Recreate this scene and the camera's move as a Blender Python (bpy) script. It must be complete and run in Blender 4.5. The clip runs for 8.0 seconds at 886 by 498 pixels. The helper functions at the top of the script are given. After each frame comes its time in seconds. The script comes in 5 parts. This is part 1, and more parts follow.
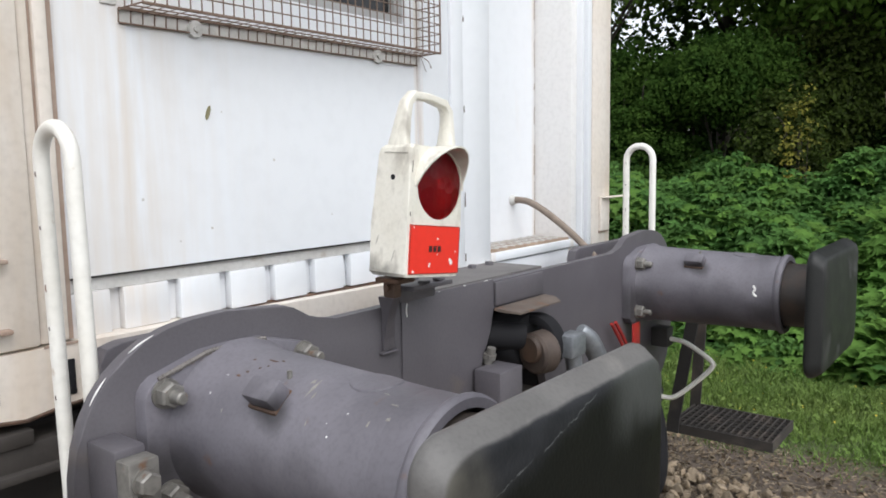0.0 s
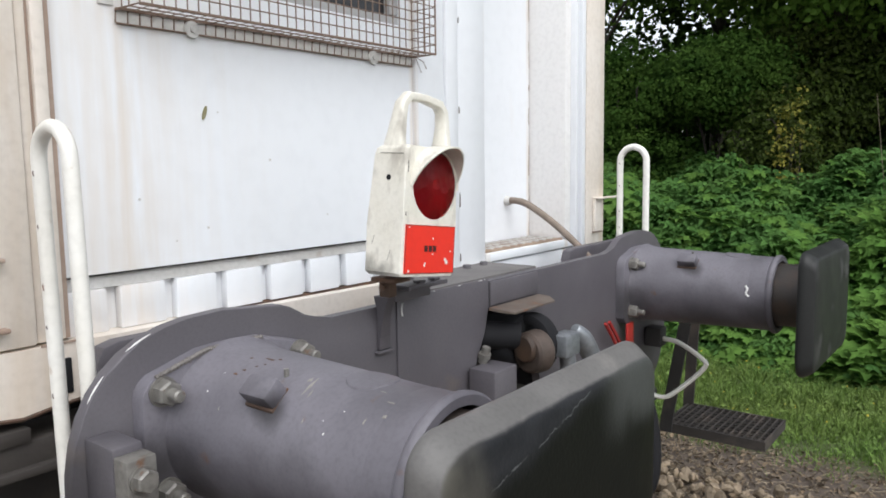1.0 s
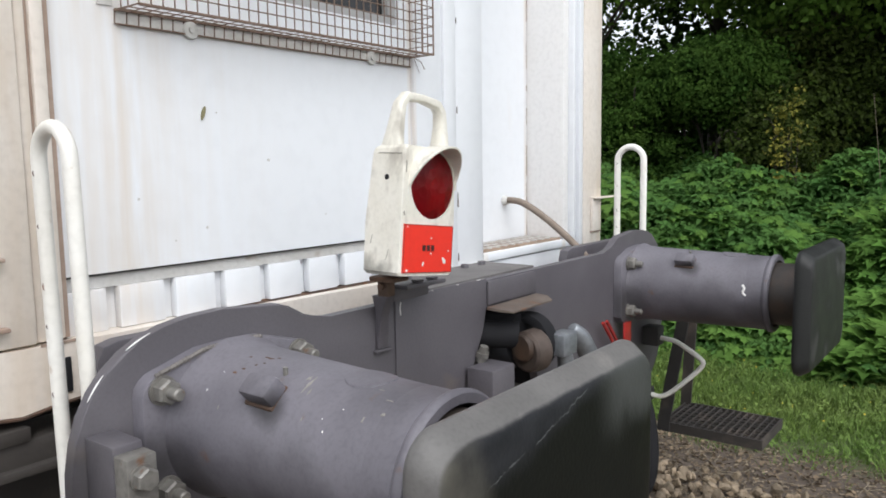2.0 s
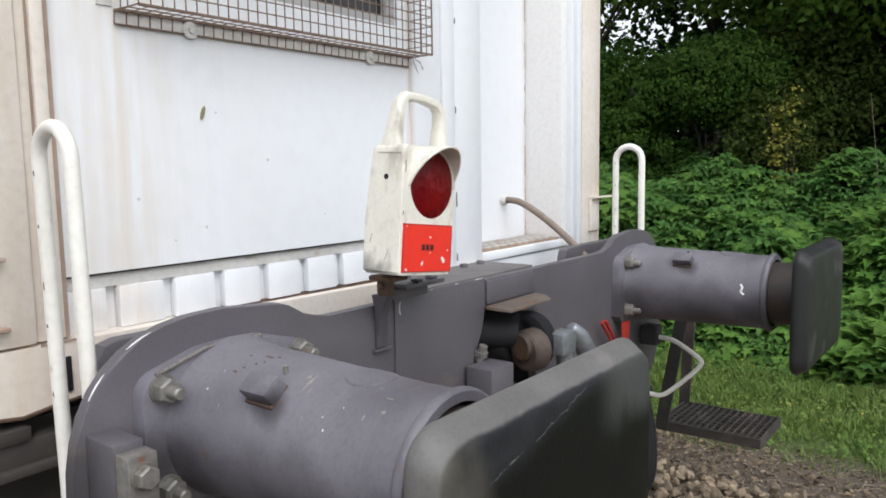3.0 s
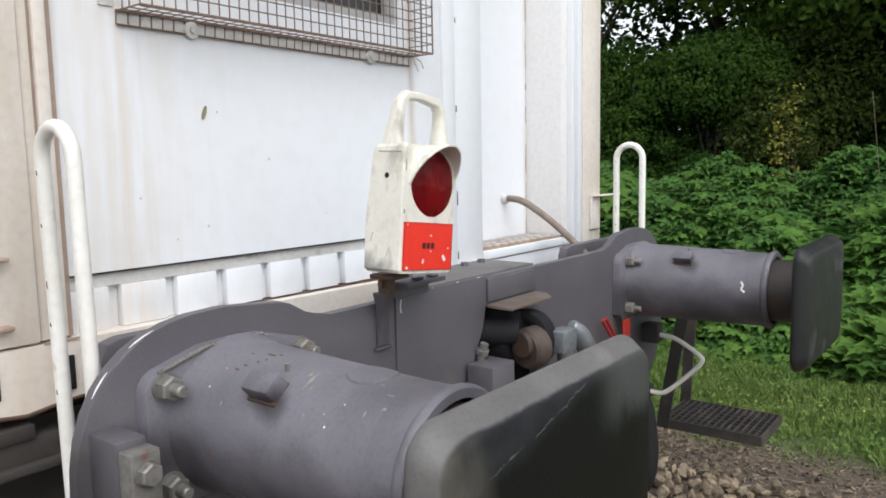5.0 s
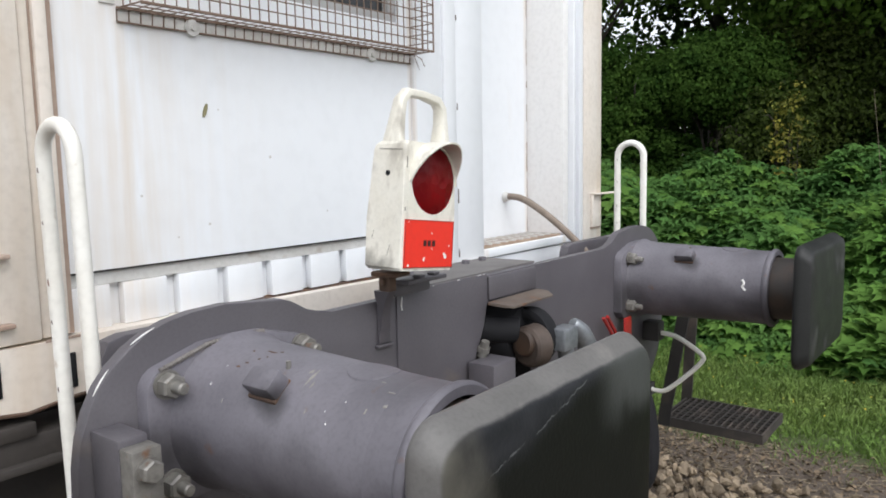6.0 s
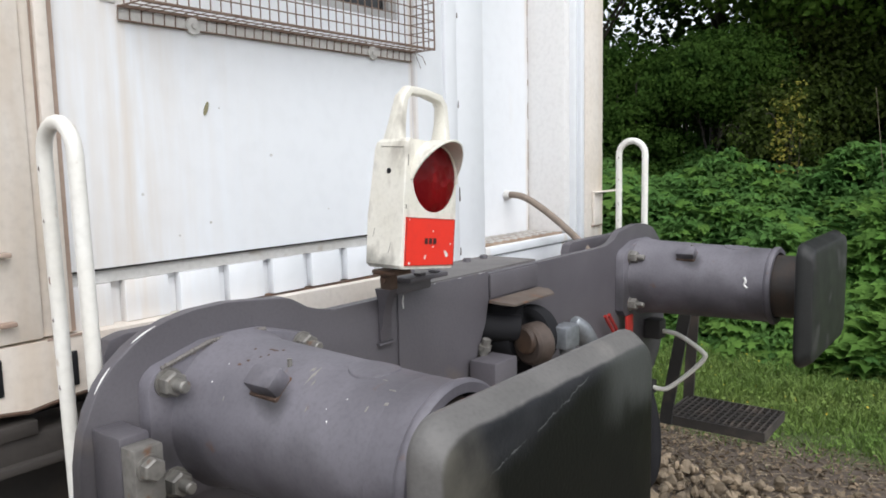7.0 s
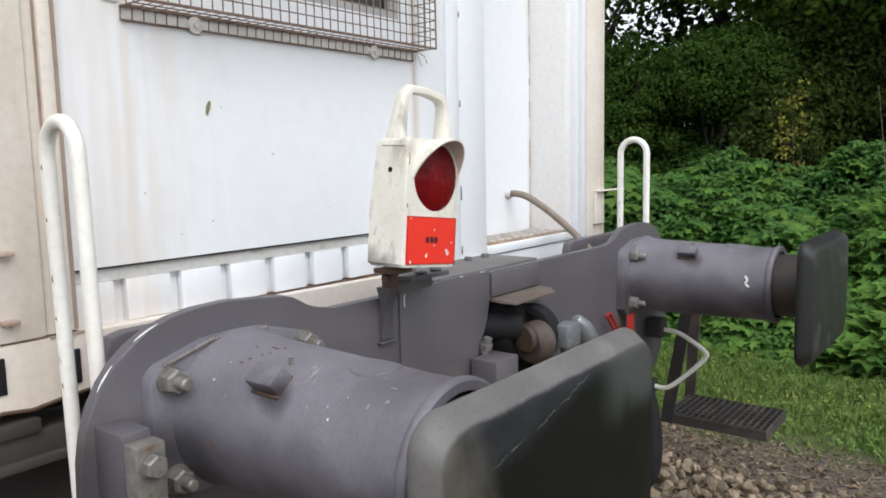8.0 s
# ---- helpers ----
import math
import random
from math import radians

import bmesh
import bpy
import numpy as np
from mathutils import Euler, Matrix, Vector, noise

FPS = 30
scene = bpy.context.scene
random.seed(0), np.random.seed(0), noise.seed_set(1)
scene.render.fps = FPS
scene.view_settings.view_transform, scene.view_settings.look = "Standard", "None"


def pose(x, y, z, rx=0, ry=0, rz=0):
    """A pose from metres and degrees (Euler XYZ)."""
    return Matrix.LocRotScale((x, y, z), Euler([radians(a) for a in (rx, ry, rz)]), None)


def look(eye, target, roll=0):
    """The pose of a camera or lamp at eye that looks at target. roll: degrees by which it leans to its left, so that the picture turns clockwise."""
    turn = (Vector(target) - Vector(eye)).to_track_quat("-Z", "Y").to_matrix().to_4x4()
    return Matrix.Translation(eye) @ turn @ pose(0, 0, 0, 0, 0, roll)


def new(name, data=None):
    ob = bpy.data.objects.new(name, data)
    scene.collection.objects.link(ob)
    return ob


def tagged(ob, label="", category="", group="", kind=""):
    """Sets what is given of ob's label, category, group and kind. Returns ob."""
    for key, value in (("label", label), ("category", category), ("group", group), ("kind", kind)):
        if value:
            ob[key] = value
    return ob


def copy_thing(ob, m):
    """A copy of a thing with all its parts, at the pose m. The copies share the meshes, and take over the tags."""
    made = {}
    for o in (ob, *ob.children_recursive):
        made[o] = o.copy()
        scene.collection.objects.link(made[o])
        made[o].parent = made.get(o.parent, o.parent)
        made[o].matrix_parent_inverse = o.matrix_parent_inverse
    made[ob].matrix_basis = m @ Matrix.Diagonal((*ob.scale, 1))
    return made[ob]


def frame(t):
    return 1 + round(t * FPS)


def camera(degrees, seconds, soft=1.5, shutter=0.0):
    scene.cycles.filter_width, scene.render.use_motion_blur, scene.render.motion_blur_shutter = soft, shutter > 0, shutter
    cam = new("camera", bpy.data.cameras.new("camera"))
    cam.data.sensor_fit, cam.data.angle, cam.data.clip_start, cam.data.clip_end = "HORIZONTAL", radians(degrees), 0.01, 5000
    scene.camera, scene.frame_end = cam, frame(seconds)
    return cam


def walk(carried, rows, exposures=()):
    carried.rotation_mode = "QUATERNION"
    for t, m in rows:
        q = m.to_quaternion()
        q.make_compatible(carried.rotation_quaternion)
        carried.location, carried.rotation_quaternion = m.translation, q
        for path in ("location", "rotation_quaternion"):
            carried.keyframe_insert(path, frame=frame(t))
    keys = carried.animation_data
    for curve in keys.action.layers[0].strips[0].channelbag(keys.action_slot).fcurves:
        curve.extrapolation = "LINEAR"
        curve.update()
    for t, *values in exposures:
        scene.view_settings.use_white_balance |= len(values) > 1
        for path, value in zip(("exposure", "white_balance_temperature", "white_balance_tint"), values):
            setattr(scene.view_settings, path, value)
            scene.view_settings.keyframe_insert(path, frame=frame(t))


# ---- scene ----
cam = camera(61.4, 8.0, soft=1.75)
PATH = [
    (0, (-0.745, -1.054, 1.48), (0.816, 0.176, 1.255), -0.9),
    (0.5, (-0.75, -1.057, 1.48), (0.817, 0.166, 1.256), -0.9),
    (1, (-0.755, -1.059, 1.479), (0.816, 0.159, 1.256), -0.8),
    (1.5, (-0.758, -1.062, 1.479), (0.814, 0.154, 1.256), -0.8),
    (3, (-0.766, -1.065, 1.477), (0.811, 0.145, 1.255), -0.9),
    (3.5, (-0.767, -1.066, 1.477), (0.81, 0.144, 1.255), -0.9),
    (4, (-0.768, -1.067, 1.477), (0.809, 0.143, 1.256), -0.9),
    (4.5, (-0.77, -1.071, 1.477), (0.806, 0.141, 1.254), -1.0),
    (6, (-0.77, -1.071, 1.474), (0.801, 0.144, 1.246), -1.1),
    (6.5, (-0.77, -1.071, 1.474), (0.8, 0.146, 1.243), -1.1),
    (7, (-0.769, -1.071, 1.472), (0.799, 0.147, 1.241), -1.2),
    (7.5, (-0.77, -1.074, 1.473), (0.797, 0.148, 1.24), -1.2),
    (8, (-0.771, -1.075, 1.472), (0.794, 0.148, 1.238), -1.2),
]
walk(cam, [(t, look(eye, target, roll)) for t, eye, target, roll in PATH])

# ---------------------------------------------------------------- light
world = bpy.data.worlds.new("overcast_sky")
scene.world = world
world.use_nodes = True
wn, wl = world.node_tree.nodes, world.node_tree.links
sky = wn.new("ShaderNodeTexSky")
sky.sky_type = 'NISHITA'
sky.sun_disc = False
sky.sun_elevation = radians(48)
sky.sun_rotation = radians(215)
sky.air_density, sky.dust_density, sky.ozone_density = 1.0, 1.5, 1.0
soft_sky = wn.new("ShaderNodeHueSaturation")
soft_sky.inputs["Saturation"].default_value = 0.30
wl.new(sky.outputs[0], soft_sky.inputs["Color"])
wl.new(soft_sky.outputs[0], wn["Background"].inputs["Color"])
wn["Background"].inputs["Strength"].default_value = 0.115

sun = new("sun", bpy.data.lights.new("sun", 'SUN'))
sun.data.energy, sun.data.angle, sun.data.color = 1.15, radians(60), (0.985, 0.995, 1.0)
sun.matrix_world = look((-3.6, -5.6, 9.5), (0, 0, 0))
scene.view_settings.exposure = 0.94


# ---------------------------------------------------------------- materials
def mat(name, base, second=None, rough=0.6, metal=0.0, scale=6.0, amount=0.5, grain=80.0, bump=0.15, bump_depth=0.004,
        stretch=(1, 1, 1), stain=None, stain_scale=5.0, stain_low=0.55, stain_high=0.7, stain_stretch=(1, 1, 1), island=0.0, objects=0.0,
        spec=0.5, translucent=0.0, bands=(), band_colour=(0.62, 0.51, 0.39)):
    """A surface with broad and fine variation, optional stains of another colour, and fine relief."""
    m = bpy.data.materials.new(name)
    m.use_nodes = True
    n, l = m.node_tree.nodes, m.node_tree.links
    p = n["Principled BSDF"]
    second = second or tuple(c * 0.75 for c in base)
    co = n.new("ShaderNodeTexCoord")

    def mapped(st):
        mp = n.new("ShaderNodeMapping")
        mp.inputs["Scale"].default_value = st
        l.new(co.outputs["Object"], mp.inputs["Vector"])
        return mp.outputs[0]

    def noise_tex(vec, sc, detail=5.0):
        t = n.new("ShaderNodeTexNoise")
        t.inputs["Scale"].default_value, t.inputs["Detail"].default_value = sc, detail
        l.new(vec, t.inputs["Vector"])
        return t.outputs["Fac"]

    def ramp(fac, lo, hi, top=1.0):
        r = n.new("ShaderNodeMapRange")
        r.inputs["From Min"].default_value, r.inputs["From Max"].default_value = lo, hi
        r.inputs["To Max"].default_value = top
        l.new(fac, r.inputs["Value"])
        return r.outputs[0]

    def mix(fac, a, b):
        x = n.new("ShaderNodeMix")
        x.data_type = 'RGBA'
        l.new(fac, x.inputs[0])
        for s, v in ((x.inputs[6], a), (x.inputs[7], b)):
            if isinstance(v, tuple):
                s.default_value = (*v, 1)
            else:
                l.new(v, s)
        return x.outputs[2]

    vec = mapped(stretch)
    broad = noise_tex(vec, scale)
    fine = noise_tex(vec, grain, 3.0)
    col = mix(ramp(broad, 0.3, 0.7, amount), base, second)
    col = mix(ramp(fine, 0.45, 0.8, 0.35 * amount), col, tuple(c * 0.6 for c in second))
    if stain:
        s = noise_tex(mapped(stain_stretch), stain_scale, 6.0)
        col = mix(ramp(s, stain_low, stain_high), col, stain)
    for centre, half, strength in bands:      # runs of rust down the sheet
        sep = n.new("ShaderNodeSeparateXYZ")
        l.new(co.outputs["Object"], sep.inputs[0])
        off, dist = n.new("ShaderNodeMath"), n.new("ShaderNodeMath")
        off.operation, dist.operation = 'SUBTRACT', 'ABSOLUTE'
        l.new(sep.outputs["X"], off.inputs[0])
        off.inputs[1].default_value = centre
        l.new(off.outputs[0], dist.inputs[0])
        near = n.new("ShaderNodeMath")
        near.operation = 'MULTIPLY'
        l.new(ramp(dist.outputs[0], half, half * 0.2, strength), near.inputs[0])
        l.new(ramp(noise_tex(mapped((14, 14, 1.2)), 2.2, 6.0), 0.3, 0.7), near.inputs[1])
        col = mix(near.outputs[0], col, band_colour)
    if island or objects:
        g = n.new("ShaderNodeNewGeometry" if island else "ShaderNodeObjectInfo")
        h = n.new("ShaderNodeHueSaturation")
        l.new(ramp(g.outputs["Random Per Island" if island else "Random"], 0, 1), h.inputs["Value"])
        h.inputs["Value"].links[0].from_node.inputs["To Min"].default_value = 1 - (island or objects)
        h.inputs["Value"].links[0].from_node.inputs["To Max"].default_value = 1 + (island or objects)
        l.new(col, h.inputs["Color"])
        col = h.outputs[0]
    l.new(col, p.inputs["Base Color"])
    p.inputs["Metallic"].default_value = metal
    p.inputs["Specular IOR Level"].default_value = spec
    r = n.new("ShaderNodeMapRange")
    r.inputs["To Min"].default_value, r.inputs["To Max"].default_value = max(rough - 0.12, 0.03), min(rough + 0.14, 1)
    l.new(broad, r.inputs["Value"])
    l.new(r.outputs[0], p.inputs["Roughness"])
    if bump:
        b = n.new("ShaderNodeBump")
        b.inputs["Strength"].default_value, b.inputs["Distance"].default_value = bump, bump_depth
        l.new(fine, b.inputs["Height"])
        l.new(b.outputs[0], p.inputs["Normal"])
    if translucent:
        t = n.new("ShaderNodeBsdfTranslucent")
        l.new(col, t.inputs["Color"])
        x = n.new("ShaderNodeMixShader")
        x.inputs[0].default_value = translucent
        l.new(p.outputs[0], x.inputs[1])
        l.new(t.outputs[0], x.inputs[2])
        l.new(x.outputs[0], n["Material Output"].inputs["Surface"])
    return m


RUST = (0.17, 0.075, 0.03)
m_grey = mat("grey_frame_paint", (0.108, 0.100, 0.112), (0.080, 0.074, 0.083), rough=0.5, scale=5, amount=0.7, grain=160, bump=0.12,
             stain=(0.15, 0.125, 0.11), stain_scale=9, stain_low=0.62, stain_high=0.82)
m_buffer = mat("grey_buffer_paint", (0.172, 0.163, 0.186), (0.108, 0.102, 0.118), rough=0.56, scale=7, amount=0.9, grain=140, bump=0.07,
               stain=(0.16, 0.10, 0.075), stain_scale=22, stain_low=0.67, stain_high=0.76)
m_plunger = mat("brown_worn_steel", (0.042, 0.034, 0.029), (0.024, 0.020, 0.018), rough=0.5, scale=9, amount=0.8, stain=(0.085, 0.05, 0.032),
                stain_scale=8, stain_low=0.52, stain_high=0.75)
m_black = mat("black_grease_and_shade", (0.014, 0.014, 0.016), (0.024, 0.024, 0.026), rough=0.75, scale=12, spec=0.16)
m_nut = mat("worn_nut_steel", (0.255, 0.245, 0.225), (0.155, 0.146, 0.134), rough=0.45, metal=0.4, scale=40, amount=0.9, stain=RUST, stain_scale=50,
            stain_low=0.62, stain_high=0.75)
m_rust = mat("rusty_iron", (0.11, 0.062, 0.04), (0.06, 0.04, 0.03), rough=0.8, scale=25, amount=0.9, bump=0.5, stain=(0.2, 0.09, 0.04),
             stain_scale=18)
m_scuff = mat("scuffed_paint", (0.30, 0.285, 0.255), (0.20, 0.19, 0.18), rough=0.6, scale=60, amount=1.0)
m_steel = mat("bare_steel", (0.30, 0.32, 0.34), (0.17, 0.18, 0.2), rough=0.38, metal=0.5, scale=20, amount=0.8)
m_pin = mat("brown_pin_steel", (0.085, 0.062, 0.050), (0.050, 0.037, 0.031), rough=0.6, metal=0.1, scale=22, amount=0.9)
m_white = mat("white_wagon_paint", (0.79, 0.815, 0.85), (0.735, 0.75, 0.775), rough=0.42, scale=2, amount=0.25, grain=25, bump=0.02,
              stain=(0.66, 0.57, 0.47), stain_scale=2.2, stain_low=0.60, stain_high=1.05, stain_stretch=(2.2, 2.2, 0.5),
              bands=((0.030, 0.045, 0.32), (0.06, 0.12, 0.26), (-0.07, 0.14, 0.38), (0.902, 0.014, 1.0), (0.12, 0.36, 0.15), (1.795, 0.020, 0.8), (1.262, 0.02, 0.6)))
m_stained = mat("stained_white_paint", (0.78, 0.73, 0.675), (0.71, 0.63, 0.545), rough=0.5, scale=3, amount=0.8, grain=60, bump=0.06,
                stain=(0.52, 0.38, 0.26), stain_scale=3.5, stain_low=0.58, stain_high=0.95, stain_stretch=(3.0, 3.0, 0.6), bands=((-0.20, 0.06, 0.6), (-0.157, 0.016, 0.6), (2.07, 0.03, 0.5)))
m_seal = mat("brown_sealing_strip", (0.42, 0.33, 0.27), (0.30, 0.21, 0.16), rough=0.75, scale=9, amount=0.9, stain=(0.17, 0.11, 0.08), stain_scale=12,
             stain_low=0.58, stain_high=0.75, stain_stretch=(3, 3, 0.5))
m_warm = mat("warm_white_paint", (0.83, 0.825, 0.82), (0.79, 0.775, 0.76), rough=0.45, scale=2.5, amount=0.6, grain=60, bump=0.04,
             stain=(0.60, 0.52, 0.43), stain_scale=3.0, stain_low=0.66, stain_high=1.1, stain_stretch=(3.5, 3.5, 0.35))
m_shelf = mat("tan_worn_steel", (0.15, 0.12, 0.10), (0.095, 0.075, 0.064), rough=0.6, scale=14, amount=0.9, stain=(0.16, 0.08, 0.045), stain_scale=25)
m_dusty = mat("dusty_grey_paint", (0.165, 0.155, 0.150), (0.115, 0.107, 0.108), rough=0.7, scale=9, amount=0.9, grain=120, bump=0.1,
              stain=(0.22, 0.20, 0.18), stain_scale=14, stain_low=0.6, stain_high=0.8)
m_groove = mat("dull_and_shaded_white", (0.62, 0.615, 0.60), (0.52, 0.505, 0.48), rough=0.6, scale=8, amount=0.9, stain=(0.3, 0.23, 0.17), stain_scale=14,
               stain_low=0.6, stain_high=0.8)
m_ledge = mat("rust_stained_ledge", (0.36, 0.27, 0.20), (0.24, 0.165, 0.115), rough=0.7, scale=18, amount=1.0, stain=(0.22, 0.13, 0.08),
              stain_scale=30, stain_low=0.55, stain_high=0.7)
m_rail = mat("white_handrail_paint", (0.80, 0.79, 0.75), (0.70, 0.67, 0.60), rough=0.35, scale=8, amount=0.6, stain=(0.45, 0.36, 0.27),
             stain_scale=22, stain_low=0.67, stain_high=0.76)
m_wire = mat("rusting_wire", (0.23, 0.165, 0.13), (0.14, 0.085, 0.055), rough=0.65, metal=0.1, scale=30, amount=0.9, bump=0)
m_winframe = mat("grey_window_frame", (0.42, 0.42, 0.42), (0.33, 0.33, 0.33), rough=0.5)
m_lampbody = mat("yellowed_white_plastic", (0.76, 0.74, 0.67), (0.68, 0.65, 0.56), rough=0.42, scale=14, amount=0.7, grain=120, bump=0.12,
                 stain=(0.30, 0.27, 0.23), stain_scale=22, stain_low=0.57, stain_high=0.78, stain_stretch=(1, 1, 0.5))
m_seam = mat("dirty_scratch", (0.26, 0.24, 0.21), (0.14, 0.13, 0.12), rough=0.8, scale=60, bump=0)
m_label = mat("red_reflective_label", (0.80, 0.035, 0.02), (0.70, 0.03, 0.02), rough=0.35, scale=12, amount=0.4, bump=0.03)
m_labeledge = mat("dark_red_border", (0.30, 0.02, 0.015), (0.20, 0.018, 0.014), rough=0.5, scale=40, bump=0)
m_ink = mat("dark_print", (0.05, 0.012, 0.012), rough=0.5, bump=0)
m_chip = mat("white_paint_chip", (0.8, 0.79, 0.77), rough=0.5, bump=0)
m_leafdead = mat("dry_leaf", (0.24, 0.22, 0.12), (0.18, 0.16, 0.09), rough=0.7, bump=0)
m_dark = mat("dark_underframe", (0.032, 0.03, 0.029), (0.02, 0.019, 0.019), rough=0.75, scale=8, stain=(0.06, 0.05, 0.042), stain_scale=7)
m_weld = mat("grey_weld", (0.165, 0.15, 0.14), (0.11, 0.10, 0.092), rough=0.7, scale=30)
m_solebar = mat("dusty_grey_beam", (0.044, 0.038, 0.034), (0.028, 0.024, 0.022), rough=0.7, scale=8, stain=(0.095, 0.076, 0.064), stain_scale=7)
m_hose = mat("dusty_rubber_hose", (0.25, 0.20, 0.165), (0.17, 0.135, 0.105), rough=0.75, scale=25, amount=0.8)
m_redtab = mat("red_handle_paint", (0.36, 0.022, 0.02), (0.24, 0.02, 0.016), rough=0.4, scale=20)
m_reflector = mat("dull_reflector", (0.55, 0.5, 0.5), (0.4, 0.35, 0.35), rough=0.3, metal=0.4, scale=30, amount=0.9, bump=0)
m_leaf = mat("green_leaf", (0.082, 0.188, 0.037), (0.140, 0.250, 0.055), rough=0.65, scale=1.5, amount=0.9, bump=0, island=0.22, spec=0.08, translucent=0.34)
m_nettle = mat("nettle_leaf", (0.062, 0.155, 0.040), (0.105, 0.210, 0.054), rough=0.65, scale=2.2, amount=1.0, bump=0, island=0.24, spec=0.08,
               translucent=0.38)
# tree greens in shaded, lit and backlit tones: the light is in the colour
m_shadeleaf = mat("shaded_tree_leaf", (0.011, 0.029, 0.0040), (0.022, 0.044, 0.0068), rough=0.7, scale=1.4, amount=0.9, bump=0, island=0.22, spec=0.10,
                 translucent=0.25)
m_hedge = mat("lit_hedge_leaf", (0.020, 0.054, 0.008), (0.054, 0.102, 0.017), rough=0.7, scale=2.6, amount=1.0, bump=0, island=0.18, spec=0.08, translucent=0.18)
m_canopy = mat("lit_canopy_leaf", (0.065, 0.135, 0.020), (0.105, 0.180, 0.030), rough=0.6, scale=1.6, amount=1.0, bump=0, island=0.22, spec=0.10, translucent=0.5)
m_olive = mat("olive_leaf", (0.028, 0.052, 0.008), (0.045, 0.062, 0.011), rough=0.5, scale=1.0, amount=0.9, bump=0, island=0.5, spec=0.10,
              translucent=0.25)
m_yellow = mat("yellow_green_leaf", (0.30, 0.27, 0.05), (0.08, 0.10, 0.02), rough=0.5, scale=2.5, amount=1.0, bump=0, island=0.45, spec=0.10,
               translucent=0.25)
m_grass = mat("grass_blade", (0.11, 0.20, 0.04), (0.18, 0.25, 0.065), rough=0.6, scale=1.2, amount=0.9, bump=0, island=0.4, spec=0.3, translucent=0.3)
m_litter = mat("dead_leaf_litter", (0.175, 0.128, 0.082), (0.10, 0.075, 0.05), rough=0.85, scale=8, bump=0, island=0.5)
m_straw = mat("dry_straw", (0.27, 0.22, 0.155), (0.16, 0.13, 0.095), rough=0.8, bump=0, island=0.4)
m_bark = mat("dark_bark", (0.05, 0.042, 0.032), (0.03, 0.026, 0.02), rough=0.9, scale=8, bump=0.7, bump_depth=0.02)
m_stone = mat("ballast_stone", (0.30, 0.235, 0.16), (0.19, 0.148, 0.105), rough=0.85, scale=25, amount=0.9, grain=120, bump=0.4, objects=0.35)
m_stones = mat("ballast_stones", (0.30, 0.235, 0.155), (0.19, 0.145, 0.10), rough=0.85, scale=25, amount=0.9, grain=120, bump=0.4, island=0.35)
m_flower = mat("small_yellow_flower", (0.55, 0.42, 0.03), rough=0.6, bump=0)
m_railsteel = mat("rail_steel", (0.13, 0.09, 0.07), (0.09, 0.06, 0.05), rough=0.6, metal=0.3)


def glow(name, colour, strength):
    m = bpy.data.materials.new(name)
    m.use_nodes = True
    p = m.node_tree.nodes["Principled BSDF"]
    p.inputs["Base Color"].default_value = (*colour, 1)
    p.inputs["Emission Color"].default_value = (*colour, 1)
    p.inputs["Emission Strength"].default_value = strength
    return m


m_flash = glow("flash_light", (1.0, 0.26, 0.30), 30.0)


